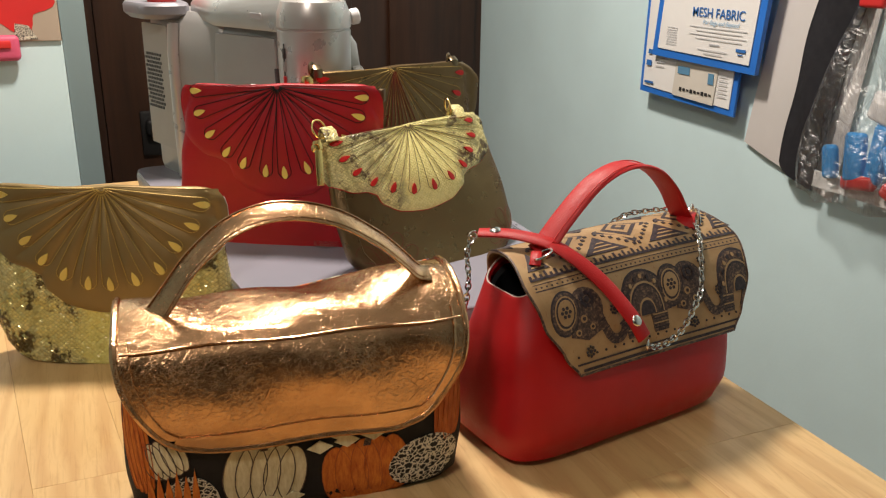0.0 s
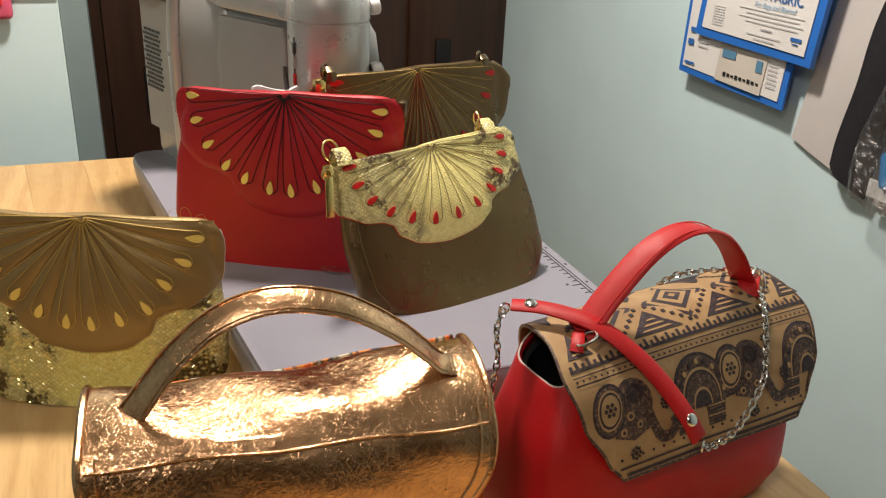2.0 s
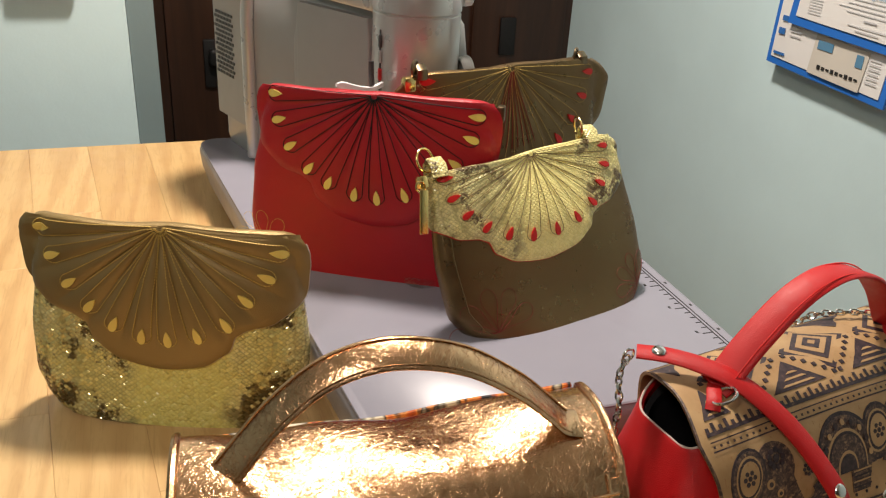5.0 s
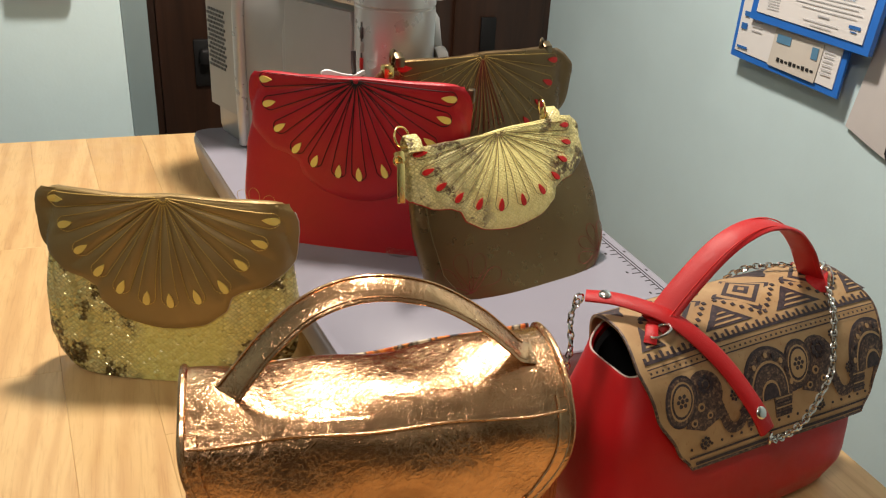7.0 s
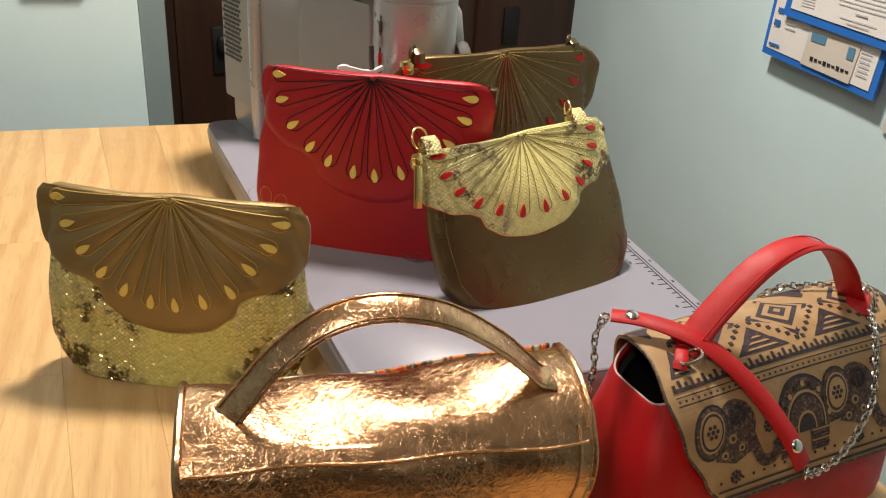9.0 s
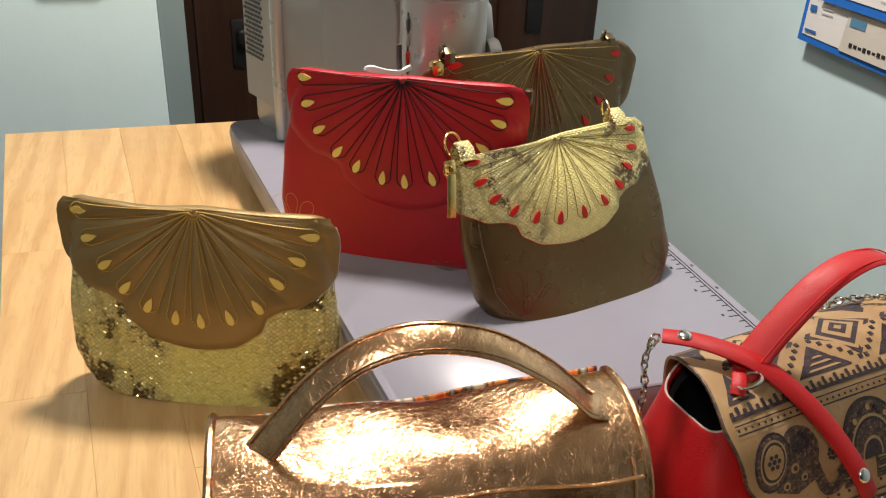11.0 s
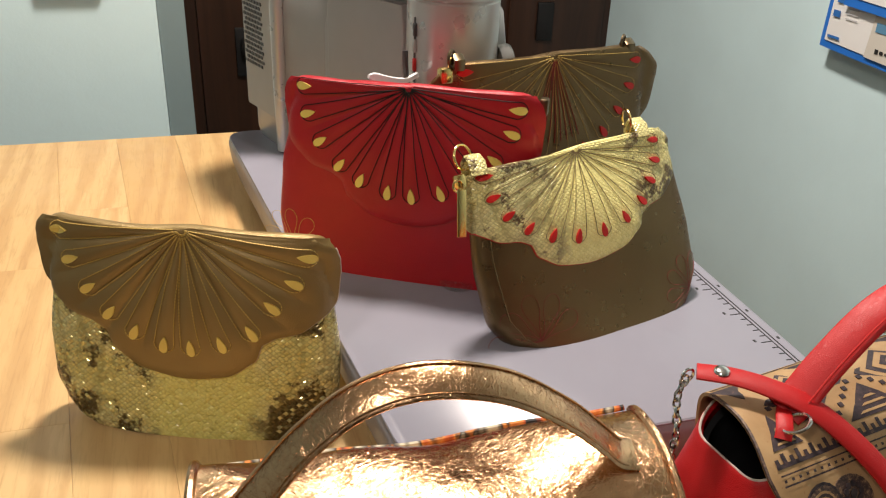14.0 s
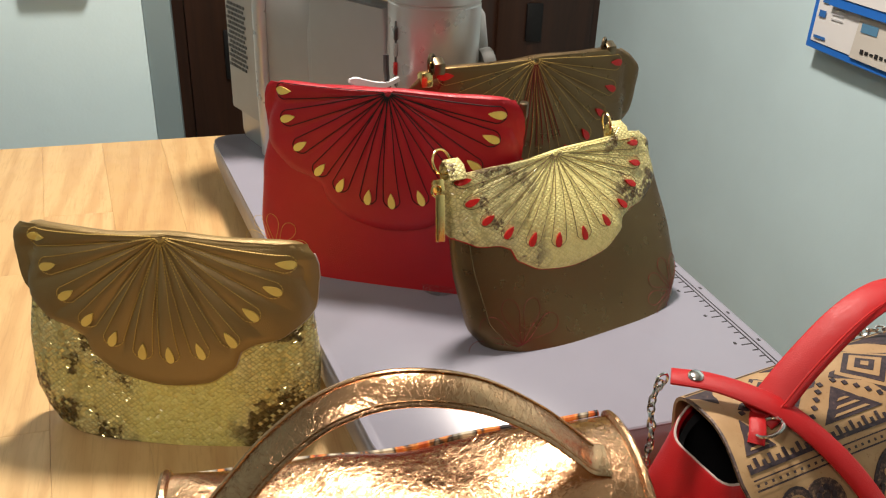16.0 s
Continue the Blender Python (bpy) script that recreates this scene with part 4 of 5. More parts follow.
for u, v in band:
    q = Vector((0.0, -0.0016, 0.0006))
    loops.append([copper_flap(u * k, 1 - (1 - v) * k - 0.055 * (1 - k) / 0.075 if v > 0.96 else v) + q * h for k, h in ((1.0, -0.4), (1.0, 1.0), (0.925, 1.0), (0.925, -0.4))])
part("edge_band", loft(loops), "copper_foil", flap, "folded foil band stitched round the edge")
part("edge_seam", sweep(inner, 0.0011, 6), "copper_foil", flap)
part("front_seam", sweep([copper_flap(u, 0.605) + Vector((0, -0.0008, 0.0008)) for u in lin(-0.97, 0.97, 60)], 0.0013, 6), "copper_foil", flap)
part("back_edge", sweep([copper_flap(u, 0.12) + Vector((0, 0.0025, 0.0012)) for u in lin(-0.97, 0.97, 60)], 0.0020, 8), "print_mix", copper, "printed fabric edge along the back")
for side in (-1, 1):
    arc = [(side * 0.1405, y, z) for y, z in ((0.036, 0.10), (0.038, 0.14), (0.030, 0.158), (0.010, 0.165), (-0.02, 0.160), (-0.036, 0.148))]
    part("end_piping", sweep(bezier(arc, 5), 0.0028, 8), "white_edge", copper, "pale piping on the end seam")
hp = bezier([(-0.113, -0.002, 0.167), (-0.107, -0.002, 0.175), (-0.096, -0.002, 0.190), (-0.077, -0.002, 0.214), (-0.046, -0.001, 0.239), (-0.008, -0.001, 0.2495), (0.036, -0.001, 0.242), (0.073, -0.001, 0.221), (0.097, 0.000, 0.200), (0.110, 0.001, 0.187), (0.121, 0.001, 0.1835)], 6)
turns = [Vector((-0.6, 0.64, 0.45)).lerp(Vector((0.0, 0.87, 0.50)), min(1, 2 * q)) if q < 0.5 else Vector((0.0, 0.87, 0.50)).lerp(Vector((0.24, 0.94, 0.18)), min(1, 2.4 * (q - 0.5))) for q in lin(0, 1, len(hp))]
handle = part("handle", strap(hp, turns, 0.0225, 0.0036), "copper_foil", copper, "crinkled copper foil carrying strap")
for off in (-0.0088, 0.0088):
    line = []
    for i in range(4, len(hp) - 4):
        t = (hp[i + 1] - hp[i - 1]).normalized()
        across = (turns[i] - t * turns[i].dot(t)).normalized()
        line.append(hp[i] + across * off + t.cross(across) * 0.0021)
    part("handle_seam", sweep(line, 0.0006, 5), "copper_foil", handle)

# ---- red handbag with printed cork flap ----
red = thing("handbag", pose(0.397, 0.604, TABLE, 0, 0, 9), "red vinyl handbag with printed cork flap and chain strap", "handbag")


def red_half(z):
    return smooth_table(z, [(0, 0.134), (0.008, 0.145), (0.03, 0.150), (0.09, 0.145), (0.165, 0.131)])


def red_ring(z, inset=0.0, dip=0.0):
    w = red_half(z) - inset
    y0 = smooth_table(z, [(0, -0.022), (0.008, -0.032), (0.03, -0.038), (0.06, -0.034), (0.09, -0.024), (0.165, 0.004)]) + inset
    y1 = smooth_table(z, [(0, 0.084), (0.008, 0.094), (0.03, 0.100), (0.165, 0.083)]) - inset
    out = []
    for x, y in squircle(w, (y1 - y0) / 2, 64, 0.36, -0.016 * (1 - z / 0.165), (y0 + y1) / 2):
        x *= 0.80 + 0.12 * min(1, z / 0.165) if x > 0 else 1
        out.append((x, y, z - dip * max(0, (min(abs(x), w) - w * 0.80) / (w * 0.2)) ** 1.5))
    return out


loops = [red_ring(0.160 * (0.5 - 0.5 * math.cos(math.pi * i / 22)), 0, 0.016 * (i / 22) ** 3) for i in range(23)]
loops += [red_ring(0.1605, 0.0012, 0.016), red_ring(0.158, 0.0034, 0.016), red_ring(0.10, 0.006), red_ring(0.03, 0.010)]
bm = loft(loops, caps=True)
body = part("body", bm, "red_vinyl", red, "smooth red vinyl body")
part("lining", loft([red_ring(0.012, 0.014), red_ring(0.10, 0.0075), red_ring(0.154, 0.0050, 0.016), red_ring(0.150, 0.0085, 0.014), red_ring(0.09, 0.012), red_ring(0.02, 0.018)]), "lining", red, "black lining seen in the open end")
for side in (-1, 1):
    seam = [(side * (red_half(z) - 0.006), 0.010 + 0.02 * z, z) for z in lin(0.012, 0.14, 12)]
    part("side_seam", sweep(seam, 0.0012, 6), "red_vinyl", body)
part("rim_binding", sweep(red_ring(0.1605, 0.001, 0.016), 0.0009, 6, True), "white_edge", red, "raw pale edge of the vinyl")
CORK = bezier([(0.089, 0.120, 0), (0.086, 0.158, 0), (0.072, 0.173, 0), (0.042, 0.178, 0), (0.011, 0.168, 0), (-0.012, 0.148, 0), (-0.027, 0.118, 0), (-0.037, 0.083, 0)], 6)


def cork_wide(v):
    return smooth_table(v, [(0, 0.112), (0.20, 0.120), (0.42, 0.128), (0.62, 0.136), (0.80, 0.129), (0.93, 0.111), (1.0, 0.097)])


def cork_at(s, v, lift=0.0):
    p, q = along(CORK, v - 0.01), along(CORK, v + 0.01)
    c = along(CORK, v)
    t = (q - p).normalized()
    nx, nz = t.y, -t.x
    wob = 0.003 * math.sin(14 * s + 3 * v) * v + 0.008 * (abs(s) / 0.138) ** 4 * (v > 0.5) * (v - 0.5)
    return Vector((s, c.x - lift * abs(nx) * (1 if v > 0.2 else -1) + wob, c.y + lift * max(nz, 0) + 0.003 * math.sin(9 * s + 1)))


flap = part("flap", sheet(lambda u, v: cork_at(u * cork_wide(v) * (0.955 if u > 0 else 1), v), lin(-1, 1, 48), lin(0, 1, 44), -0.0024), "cork", red, "tan cork flap with dark ethnic print")
outline = [cork_at(-cork_wide(v), v) for v in lin(0.3, 1, 40)] + [cork_at(u * cork_wide(1) * (0.955 if u > 0 else 1), 1) for u in lin(-1, 1, 30)][1:-1] + [cork_at(0.955 * cork_wide(v), v) for v in lin(1, 0.3, 40)]
part("edge_binding", sweep(outline, 0.0012, 5), "print_brown", flap)


def printed(points, material="print_navy", lift=0.0007, name="printed_motif"):
    return part(name, patch(points, cork_at, lift, 0.0006), material, flap)


def stroke(points, width, material="print_navy", lift=0.0007, name="printed_line"):
    bm = bmesh.new()
    n_ = len(points)
    left, right = [], []
    for i, p in enumerate(points):
        a, b = Vector(points[max(i - 1, 0)]), Vector(points[min(i + 1, n_ - 1)])
        t = b - a
        t.y *= 0.24
        t = t.normalized()
        ax, ay = -t.y * width / 2, t.x * width / 2 / 0.24
        left.append(bm.verts.new(cork_at(p[0] + ax, p[1] + ay, lift)))
        right.append(bm.verts.new(cork_at(p[0] - ax, p[1] - ay, lift)))
    for i in range(n_ - 1):
        bm.faces.new((left[i], left[i + 1], right[i + 1], right[i]))
    return part(name, bm, material, flap)


def ell(cx, cv, rx, rv, k=20, turn=0.0):
    out = []
    for i in range(k):
        a = 2 * math.pi * i / k
        x, y = rx * math.cos(a), rv * math.sin(a)
        c, d = math.cos(radians(turn)), math.sin(radians(turn))
        out.append((cx + x * c - y * d, cv + (x * d + y * c) / 0.24))
    return out


# band of combs between two rules
stroke([(s, 0.600) for s in lin(-0.128, 0.130, 30)], 0.0030)
stroke([(s, 0.625) for s in lin(-0.128, 0.130, 30)], 0.0010)
stroke([(s, 0.655) for s in lin(-0.128, 0.130, 30)], 0.0012)
bm = bmesh.new()
for i in range(44):
    s = -0.126 + i * 0.0058
    h = 0.030 if i % 2 else 0.018
    vs = [bm.verts.new(cork_at(a, b, 0.0007)) for a, b in ((s - 0.0015, 0.596), (s + 0.0015, 0.596), (s + 0.0015, 0.596 - h), (s - 0.0015, 0.596 - h))]
    bm.faces.new(vs)
    vs = [bm.verts.new(cork_at(a, b, 0.0007)) for a, b in ((s - 0.001, 0.645), (s + 0.001, 0.645), (s + 0.001, 0.637), (s - 0.001, 0.637))]
    bm.faces.new(vs)
part("printed_comb", bm, "print_navy", flap)
# lower border
stroke([(s, 0.962) for s in lin(-0.100, 0.100, 30)], 0.0016)
stroke([(s, 0.985) for s in lin(-0.094, 0.094, 30)], 0.0024)
for i in range(20):
    printed(ell(-0.098 + i * 0.0103, 0.935, 0.0011, 0.0011, 8))
# stepped diamonds and striped triangles on the top
for cx in (-0.072, 0.008, 0.088):
    for k, (g, mm) in enumerate(((1.0, "print_navy"), (0.84, "cork"), (0.68, "print_navy"), (0.50, "cork"), (0.30, "print_navy"), (0.12, "cork"))):
        printed([(cx - 0.034 * g, 0.42), (cx, 0.42 - 0.115 * g), (cx + 0.034 * g, 0.42), (cx, 0.42 + 0.115 * g)], mm, 0.0006 + 0.00022 * k)
    for sx_ in (-1, 1):
        for i in range(6):
            q = (i + 0.5) / 6
            printed([(cx + sx_ * 0.037 * (1 - q) - 0.0018, 0.42 + 0.125 * q), (cx + sx_ * 0.037 * (1 - q) + 0.0018, 0.42 + 0.125 * q), (cx + sx_ * 0.037 * (1 - q) + 0.0018, 0.42 + 0.125 * q + 0.014), (cx + sx_ * 0.037 * (1 - q) - 0.0018, 0.42 + 0.125 * q + 0.014)])
for cx in (-0.112, -0.032, 0.048, 0.120):
    w = 0.026 if abs(cx) < 0.11 else 0.012
    printed([(cx - w, 0.555), (cx + w, 0.555), (cx, 0.455)], "print_navy", 0.0007)
    for k in range(3):
        printed([(cx - w * (0.62 - 0.2 * k), 0.545 - 0.02 * k), (cx + w * (0.62 - 0.2 * k), 0.545 - 0.02 * k), (cx + w * (0.5 - 0.2 * k), 0.538 - 0.02 * k), (cx - w * (0.5 - 0.2 * k), 0.538 - 0.02 * k)], "cork", 0.0010)
    printed([(cx - w, 0.275), (cx + w, 0.275), (cx, 0.375)], "print_navy", 0.0007)
stroke([(s, 0.250) for s in lin(-0.12, 0.122, 30)], 0.0030)
# large dark ornaments in a row: domes with bands, and leaf shapes that end in a scroll
def inside(points):
    return [(max(-cork_wide(v) + 0.003, min(0.955 * cork_wide(v) - 0.003, x)), v) for x, v in points]


def petals(cx, cv, r, k=8, dot=0.0013):
    for i in range(k):
        a = 2 * math.pi * i / k
        printed(inside(ell(cx + r * math.cos(a), cv + r * math.sin(a) / 0.24, dot, dot, 6)), "print_navy", 0.0017)
    printed(inside(ell(cx, cv, r * 0.45, r * 0.45, 8)), "print_navy", 0.0017)


for cx in (-0.014, 0.108):
    for k, (g, mm) in enumerate(((1.0, "print_navy"), (0.93, "print_brown"), (0.70, "cork"), (0.65, "print_navy"), (0.60, "print_brown"), (0.34, "cork"), (0.29, "print_navy"))):
        printed(inside([(cx + 0.029 * g * math.cos(a), 0.855 - 0.185 * g * math.sin(a) ** 0.8) for a in lin(0, math.pi, 20)]), mm, 0.0006 + 0.0002 * k)
    for k in range(9):
        a = 0.2 + k * 0.34
        printed(inside(ell(cx + 0.0235 * math.cos(a), 0.845 - 0.140 * math.sin(a), 0.0019, 0.0024, 8)), "print_navy" if k % 2 else "cork", 0.0021)
    for o, w in ((-0.019, 0.0085), (0.014, 0.0105)):
        printed(inside([(cx + o - w, 0.845), (cx + o + w, 0.845), (cx + o + w * 0.8, 0.925), (cx + o - w * 0.8, 0.925)]), "print_brown", 0.0008)
        for k in range(4):
            stroke(inside([(cx + o + q * w, 0.862 + 0.016 * k) for q in lin(-0.85, 0.85, 6)]), 0.0012, "print_navy" if k % 2 else "cork", 0.0012)
for cx in (-0.093, 0.032):
    for k, (g, mm) in enumerate(((1.0, "print_navy"), (0.90, "print_brown"), (0.74, "cork"), (0.66, "print_navy"), (0.56, "cork"))):
        printed(inside([(x, v) for x, v in ell(cx - 0.012, 0.765, 0.0155 * g, 0.0215 * g, 20, 14)]), mm, 0.0007 + 0.0002 * k)
    printed(ell(cx + 0.012, 0.765, 0.0175, 0.0200, 20, -10), "print_brown", 0.0006)
    printed([(cx - 0.004, 0.79), (cx + 0.028, 0.78), (cx + 0.024, 0.86), (cx + 0.008, 0.885), (cx - 0.010, 0.86)], "print_brown", 0.0007)
    petals(cx - 0.012, 0.765, 0.0042, 6, 0.0018)
    petals(cx + 0.013, 0.735, 0.0062, 9, 0.0022)
    for o, v, r in ((0.006, 0.805, 0.0036), (-0.002, 0.85, 0.003), (0.014, 0.84, 0.0028)):
        printed(ell(cx + o, v, r, r, 12), "cork", 0.0012)
        printed(ell(cx + o, v, r * 0.5, r * 0.5, 10), "print_navy", 0.0015)
    trunk = [(p.x, p.y) for p in bezier([(cx + 0.022, 0.79, 0), (cx + 0.027, 0.85, 0), (cx + 0.034, 0.900, 0), (cx + 0.044, 0.905, 0), (cx + 0.050, 0.875, 0), (cx + 0.048, 0.850, 0)], 5)]
    stroke(trunk, 0.0085, "print_brown", 0.0009, "printed_scroll")
    for x, v in trunk[3::3]:
        stroke([(x - 0.0042, v + 0.006), (x, v), (x + 0.0042, v - 0.006)], 0.0011, "print_navy", 0.0013)
for cx, cv in ((-0.056, 0.70), (0.066, 0.70), (-0.085, 0.925), (0.040, 0.925), (0.078, 0.83), (-0.052, 0.80)):
    petals(cx, cv, 0.0040)

# carrying strap, diagonal strap with rivets, rings, chain
hp = bezier([(-0.099, 0.034, 0.178), (-0.090, 0.034, 0.185), (-0.069, 0.036, 0.205), (-0.038, 0.037, 0.231), (-0.009, 0.038, 0.243), (0.017, 0.038, 0.244), (0.043, 0.038, 0.234), (0.065, 0.038, 0.214), (0.079, 0.038, 0.194), (0.089, 0.038, 0.180)], 6)
handle = part("handle", strap(hp, [Vector((-0.20, 0.91, 0.22)).lerp(Vector((-0.24, 0.97, -0.18)), q) for q in lin(0, 1, len(hp))], 0.0235, 0.0040), "red_vinyl", red, "arched red carrying strap")
for off in (-0.0085, 0.0085):
    part("handle_seam", sweep([p + Vector((0.1 * off, off, 0.0022)) for p in hp[3:-3]], 0.0006, 5), "red_inlay", handle)
sp = bezier([(-0.134, 0.077, 0.190), (-0.117, 0.062, 0.191), (-0.103, 0.045, 0.190), (-0.089, 0.026, 0.186), (-0.075, 0.005, 0.174), (-0.060, -0.016, 0.155), (-0.047, -0.038, 0.130), (-0.039, -0.047, 0.112)], 6)
sides = []
for i, p in enumerate(sp):
    t = (sp[min(i + 1, len(sp) - 1)] - sp[max(i - 1, 0)]).normalized()
    q = i / (len(sp) - 1)
    sides.append(t.cross(Vector((0, -0.1 - 0.8 * q, 1 - 0.6 * q))).normalized())
cross = part("cross_strap", strap(sp, sides, 0.0155, 0.0046), "red_vinyl", red, "narrow red strap lying across the flap")
for i in (4, len(sp) - 6):
    t = (sp[i + 1] - sp[i - 1]).normalized()
    nrm = sides[i].cross(t).normalized()
    if nrm.z < 0:
        nrm = -nrm
    bm = lathe([(0.001, 0.0), (0.0050, 0.0), (0.0052, 0.0006), (0.0046, 0.0016), (0.0030, 0.0022), (0.001, 0.0024)], 20)
    bmesh.ops.transform(bm, matrix=Matrix.Translation(sp[i] + nrm * 0.0024) @ nrm.to_track_quat("Z", "Y").to_matrix().to_4x4(), verts=bm.verts)
    part("rivet", bm, "steel", cross, "domed chrome rivet")
tab = part("ring_tab", strap(bezier([(-0.114, 0.018, 0.173), (-0.110, 0.022, 0.178), (-0.103, 0.030, 0.180), (-0.096, 0.036, 0.178)], 5), (0.75, -0.6, 0.1), 0.010, 0.003), "red_vinyl", red)
ring(0.009, 0.0012, Matrix.Translation((-0.104, 0.020, 0.181)) @ Matrix.Rotation(radians(50), 4, "Z") @ Matrix.Rotation(radians(60), 4, "X"), "steel", tab)
tab = part("ring_tab", strap(bezier([(0.080, 0.024, 0.174), (0.087, 0.032, 0.182), (0.098, 0.040, 0.183), (0.106, 0.046, 0.176)], 5), (0.6, -0.75, 0.1), 0.018, 0.004), "red_vinyl", red)
ring(0.014, 0.0014, Matrix.Translation((0.100, 0.038, 0.178)) @ Matrix.Rotation(radians(30), 4, "Z"), "steel", tab)
ring(0.012, 0.0010, Matrix.Translation((0.105, 0.034, 0.176)) @ Matrix.Rotation(radians(60), 4, "Z"), "steel", tab)
ch = ring(0.0045, 0.0010, Matrix.Translation((-0.037, -0.050, 0.106)) @ Matrix.Rotation(radians(40), 4, "Z"), "steel", red, "chain")
chain(bezier([(-0.036, -0.050, 0.104), (-0.022, -0.047, 0.099), (-0.005, -0.045, 0.099), (0.012, -0.043, 0.105), (0.030, -0.038, 0.118), (0.047, -0.031, 0.134), (0.060, -0.017, 0.154), (0.072, -0.002, 0.170), (0.084, 0.014, 0.176), (0.096, 0.030, 0.180)], 6), ch)
ch = ring(0.0045, 0.0010, Matrix.Translation((-0.139, 0.079, 0.187)), "steel", red, "chain")
chain(bezier([(-0.140, 0.079, 0.186), (-0.147, 0.076, 0.172), (-0.150, 0.068, 0.150), (-0.154, 0.068, 0.120), (-0.156, 0.078, 0.085), (-0.155, 0.092, 0.05)], 6), ch)
ch = ring(0.0045, 0.0010, Matrix.Translation((0.092, 0.044, 0.186)), "steel", red, "chain")
chain(bezier([(0.092, 0.044, 0.187), (0.080, 0.056, 0.186), (0.064, 0.066, 0.184), (0.048, 0.076, 0.180), (0.034, 0.086, 0.168)], 6), ch)

# ---- things on the wall beside the table ----
WALL = 1.175


def hung(name, label, category, group="", off=0.0, slide=0.0, up=0.0):
    return thing(name, pose(WALL - off, 0.020 - 1.13 * off - slide, 0.010 - 0.6 * off + up), label, category, group)


def card(points, off, thick, material, name, parent, label="", bow=0.0):
    """A thin board or paper parallel to the wall: corner points (y, z)."""
    def f(u, v):
        a, b, c, d = (Vector(p) for p in points)
        p = (a * (1 - u) + b * u) * (1 - v) + (d * (1 - u) + c * u) * v
        return (-off - bow * math.sin(math.pi * u) * math.sin(math.pi * v * 0.9 + 0.2) - 0.3 * bow * math.sin(7 * u + 3 * v), p.x, p.y)

    return part(name, sheet(f, lin(0, 1, 12), lin(0, 1, 12), thick, normal=(-1, 0, 0)), material, parent, label)


def bars(rows, off, material, parent, name="printed_bar"):
    for y0, y1, z, h in rows:
        part(name, box((0.0006, abs(y1 - y0), h), (-off, (y0 + y1) / 2, z)), material, parent)


pack = hung("fabric_pack", "hanging fabric pack with a blue-framed white label", "craft pack", "hanging packs", 0.016, 0.009)
card([(1.665, 0.868), (1.345, 0.858), (1.325, 1.24), (1.655, 1.25)], 0.0180, 0.005, "blue_card", "backing", pack, "blue card backing", 0.002)
card([(1.652, 0.882), (1.358, 0.872), (1.338, 1.23), (1.643, 1.24)], 0.0205, 0.002, "white_paper", "label_sheet", pack, "white printed sheet", 0.002)
card([(1.540, 0.876), (1.405, 0.872), (1.398, 0.945), (1.534, 0.95)], 0.0235, 0.0008, "beige_card", "price_label", pack)
bars([(1.515 - 0.012 * i, 1.507 - 0.012 * i, 0.892, 0.008 - 0.002 * (i % 3)) for i in range(9)], 0.0250, "ink_black", pack)
bars([(1.525, 1.485, 0.932, 0.016), (1.425, 1.408, 0.925, 0.022)], 0.0250, "ink_teal", pack)
bars([(1.640, 1.622, 0.935, 0.012), (1.636, 1.620, 0.96, 0.010), (1.642, 1.61, 0.892, 0.005)], 0.0242, "ink_blue", pack)
bars([(1.606, 1.575, 0.985 - 0.009 * i, 0.0018) for i in range(7)], 0.0242, "ink_grey", pack)
bars([(1.395, 1.368, 0.935 - 0.008 * i, 0.0016) for i in range(6)], 0.0242, "ink_grey", pack)

pack = hung("fabric_pack", "hanging mesh fabric pack with a blue-framed white label", "craft pack", "hanging packs", 0.016, 0.018, 0.008)
card([(1.618, 0.948), (1.292, 0.942), (1.262, 1.30), (1.582, 1.30)], 0.0340, 0.010, "blue_card", "backing", pack, "blue card backing", 0.003)
card([(1.596, 0.965), (1.308, 0.959), (1.280, 1.29), (1.566, 1.29)], 0.0372, 0.002, "white_paper", "label_sheet", pack, "white printed sheet", 0.002)
bars([(1.49 - 0.02 * (i % 2), 1.32 + 0.012 * (i % 2), 1.020 - 0.0075 * i, 0.0012) for i in range(4)], 0.0396, "ink_grey", pack)
bars([(1.425, 1.395, 0.988, 0.0028), (1.46, 1.37, 0.976, 0.0014), (1.44, 1.385, 0.969, 0.0014)], 0.0396, "ink_grey", pack)
bars([(1.565, 1.53, 1.012 - 0.005 * i, 0.0009) for i in range(8)], 0.0396, "ink_grey", pack)
bars([(1.345, 1.318, 0.984, 0.006), (1.34, 1.325, 0.976, 0.002)], 0.0396, "ink_blue", pack)


def lettering(words, size, y, z, off, material, parent, shear=0.0):
    cu = bpy.data.curves.new("lettering", "FONT")
    cu.body, cu.size, cu.extrude, cu.align_x, cu.shear, cu.offset = words, size, 0.0002, "CENTER", shear, 0.0001
    tmp = new("lettering", cu)
    bpy.context.view_layer.update()
    me = bpy.data.meshes.new_from_object(tmp.evaluated_get(bpy.context.evaluated_depsgraph_get()))
    bpy.data.objects.remove(tmp)
    me.materials.clear()
    me.materials.append(M[material])
    ob = new("lettering", me)
    ob.parent = parent
    ob.matrix_basis = Matrix.Translation((-off, y, z)) @ Matrix.Rotation(radians(-90), 4, "Z") @ Matrix.Rotation(radians(90), 4, "X")
    return ob


lettering("MESH FABRIC", 0.0262, 1.408, 1.0405, 0.0400, "ink_blue", pack)
lettering("For Bags and Beyond", 0.0125, 1.398, 1.0265, 0.0400, "ink_pale", pack, 0.3)
paper = hung("backing_paper", "pale grey card hanging on the wall", "card")
card([(1.305, 0.800), (1.065, 0.735), (1.02, 1.16), (1.245, 1.16)], 0.0090, 0.0012, "grey_card", "sheet", paper, "", 0.006)

cloth = hung("black_fabric_strip", "black fabric strip hanging on the wall", "fabric")


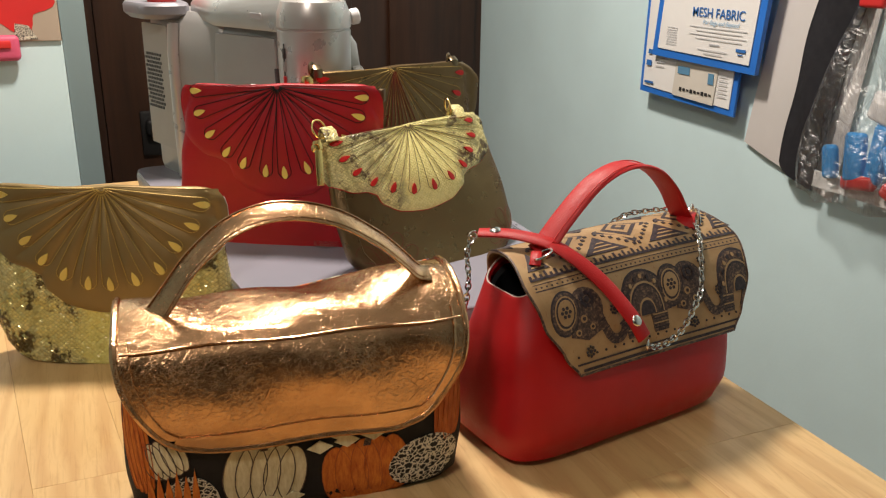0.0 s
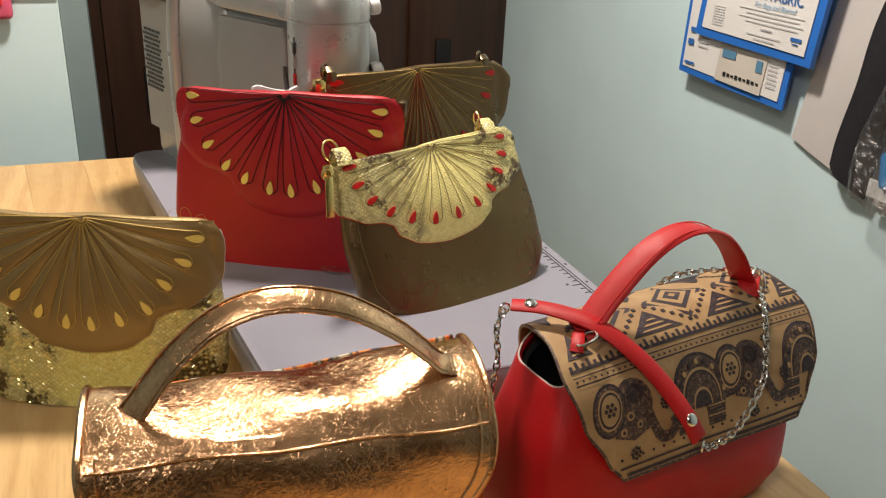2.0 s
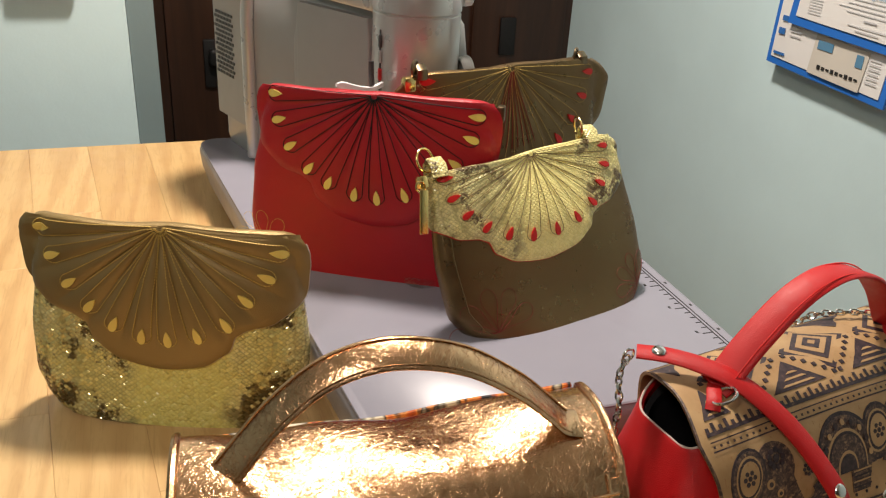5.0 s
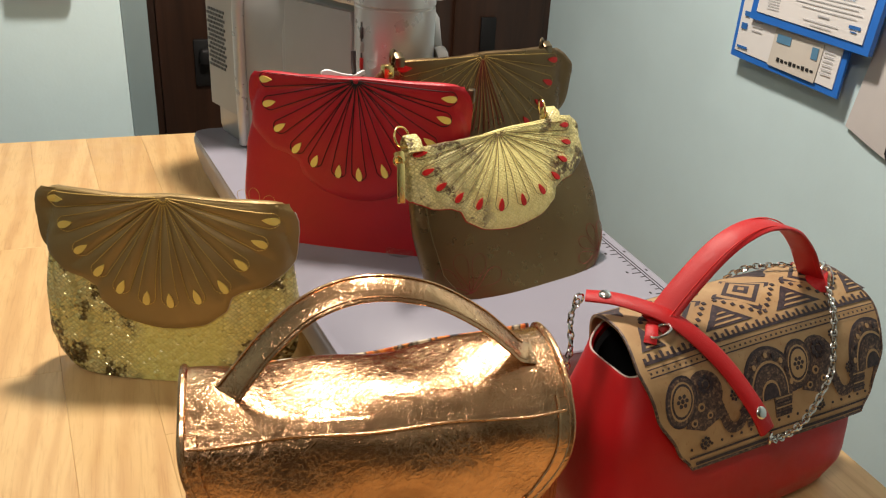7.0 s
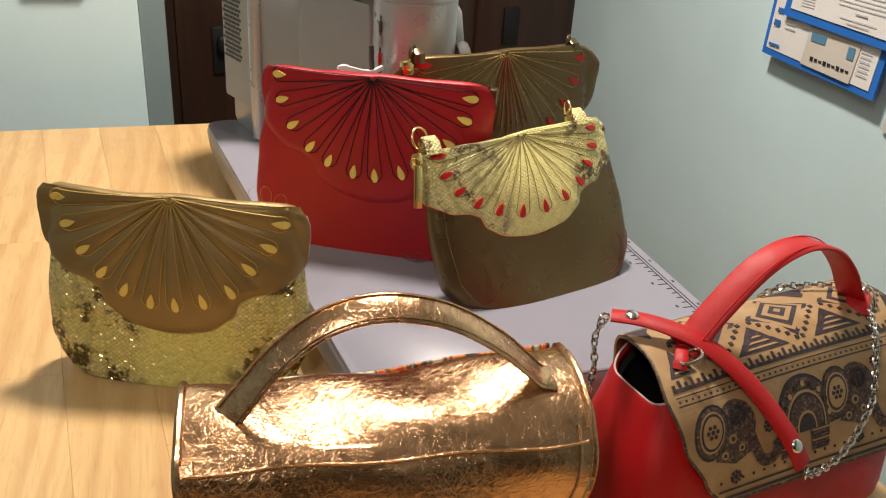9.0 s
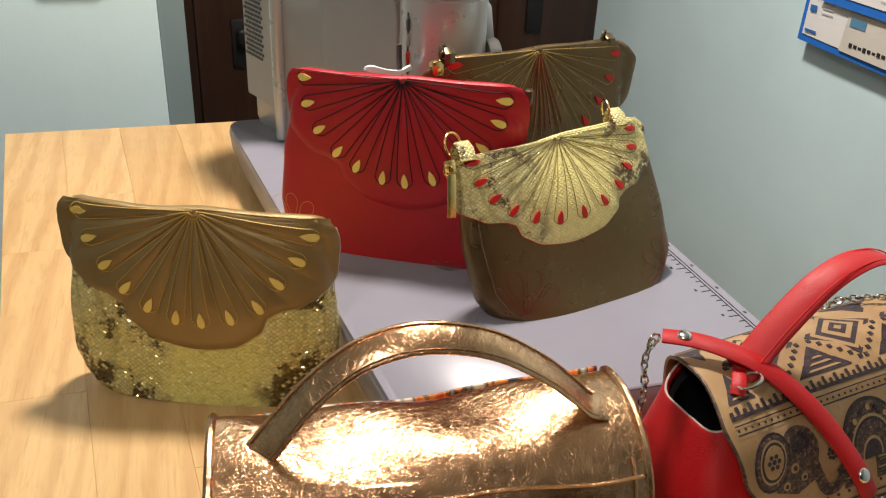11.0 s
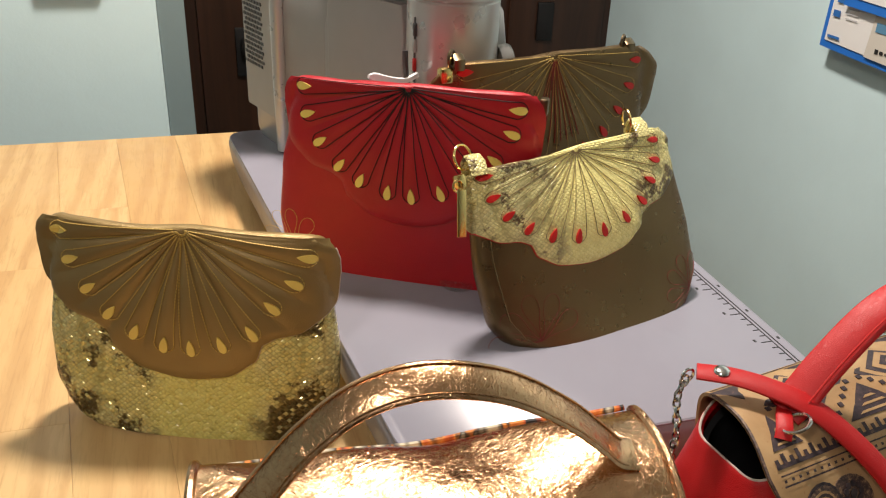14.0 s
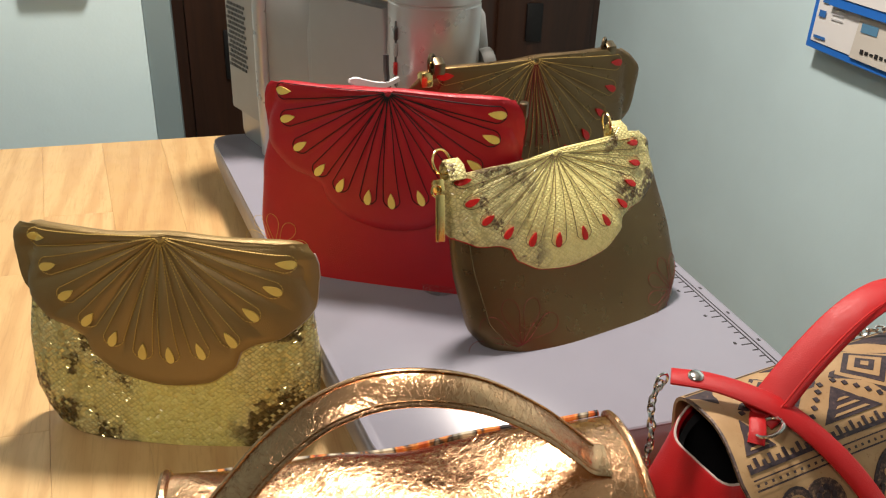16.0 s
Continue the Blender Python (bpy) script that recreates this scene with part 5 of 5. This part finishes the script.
def strip(u, v):
    y = 1.186 - 0.046 * v + 0.006 * math.sin(3.1 * v) - u * (0.082 + 0.020 * v)
    return (-0.026 - 0.010 * math.sin(math.pi * u) - 0.003 * math.sin(11 * v + 6 * u), y, 0.765 + 0.032 * (0.5 - u) * (1 - v) + 0.36 * v)


part("fabric", sheet(strip, lin(0, 1, 16), lin(0, 1, 28), 0.006, normal=(-1, 0, 0)), "black_cloth", cloth)
for u in (0.0, 1.0):
    part("hem", sweep([Vector(strip(u, v)) + Vector((0.002, 0, 0)) for v in lin(0.01, 0.99, 24)], 0.0032, 6), "black_cloth", cloth, "rolled hem along the edge")

pouch = hung("plastic_pouch", "clear plastic pouch holding blue and red clips", "pouch")


def pouch_side(u, v):
    y = smooth_table(v, [(0, 1.112), (0.3, 1.120), (0.7, 1.070), (1.0, 1.035)]) - 0.30 * u
    return (-0.052 - 0.022 * math.sin(math.pi * min(1, u * 1.1)) * (1.1 - v) - 0.006 * math.sin(13 * v + 9 * u) - 0.004 * math.sin(31 * u), y, 0.755 + 0.005 * math.sin(20 * u) + 0.36 * v)


part("film", sheet(pouch_side, lin(0, 1, 40), lin(0, 1, 40), 0.0006, normal=(-1, 0, 0)), "clear_film", pouch)
part("label_card", box((0.004, 0.27, 0.030), (-0.036, 0.955, 0.778), 0.001, 1), "white_paper", pouch)
clip_rng = random.Random(3)
for cy, cz, mm, w, h in ((1.050, 0.818, "bright_blue", 0.030, 0.060), (1.000, 0.836, "bright_blue", 0.040, 0.085), (0.955, 0.850, "bright_blue", 0.036, 0.100), (0.920, 0.835, "bright_blue", 0.034, 0.080), (0.985, 0.795, "bright_red", 0.075, 0.026), (0.910, 0.788, "bright_red", 0.060, 0.026), (0.960, 0.925, "white_plastic", 0.05, 0.05)):
    part("clip", box((0.018, w, h), (-0.046, cy, cz), 0.0085, 4, turn=(clip_rng.uniform(-22, 22), 0, clip_rng.uniform(-12, 12))), mm, pouch, "blue plastic clip" if mm == "bright_blue" else "")
part("header_clip", box((0.03, 0.05, 0.03), (-0.05, 1.005, 1.095), 0.006, 3), "bright_red", pouch, "red plastic hanger")

# ---- poster and pink pouch on the wall behind the table ----
poster = thing("poster", pose(-0.30, 1.997, 0), "kraft paper poster with a plain red flower shape", "poster")
part("sheet", box((0.42, 0.003, 0.34), (0, -0.002, 1.153), 0.001, 1), "kraft", poster)
bm = bmesh.new()
flat = lambda s, z, lift: Vector((s, -0.0035 - lift, z))
patch([(0.115 + 0.075 * (1 + 0.22 * math.cos(5 * a)) * math.cos(a), 1.062 + 0.055 * (1 + 0.22 * math.cos(5 * a)) * math.sin(a)) for a in lin(0, 2 * math.pi * 39 / 40, 40)], flat, 0.0010, 0.001, bm)
part("printed_flower", bm, "bright_red", poster)
part("printed_stem", patch([(0.125, 1.02), (0.150, 1.015), (0.165, 0.988), (0.120, 0.986)], flat, 0.0016, 0.001), "print_lace", poster)
pouch = thing("pink_pouch", pose(-0.225, 1.985, 0), "small pink pouch hanging under the poster", "pouch")
part("bag", box((0.115, 0.022, 0.052), (-0.003, -0.004, 0.972), 0.010, 4), "pink", pouch)
part("flap", box((0.090, 0.006, 0.016), (-0.006, -0.0165, 0.980), 0.003, 2), "bright_red", pouch)
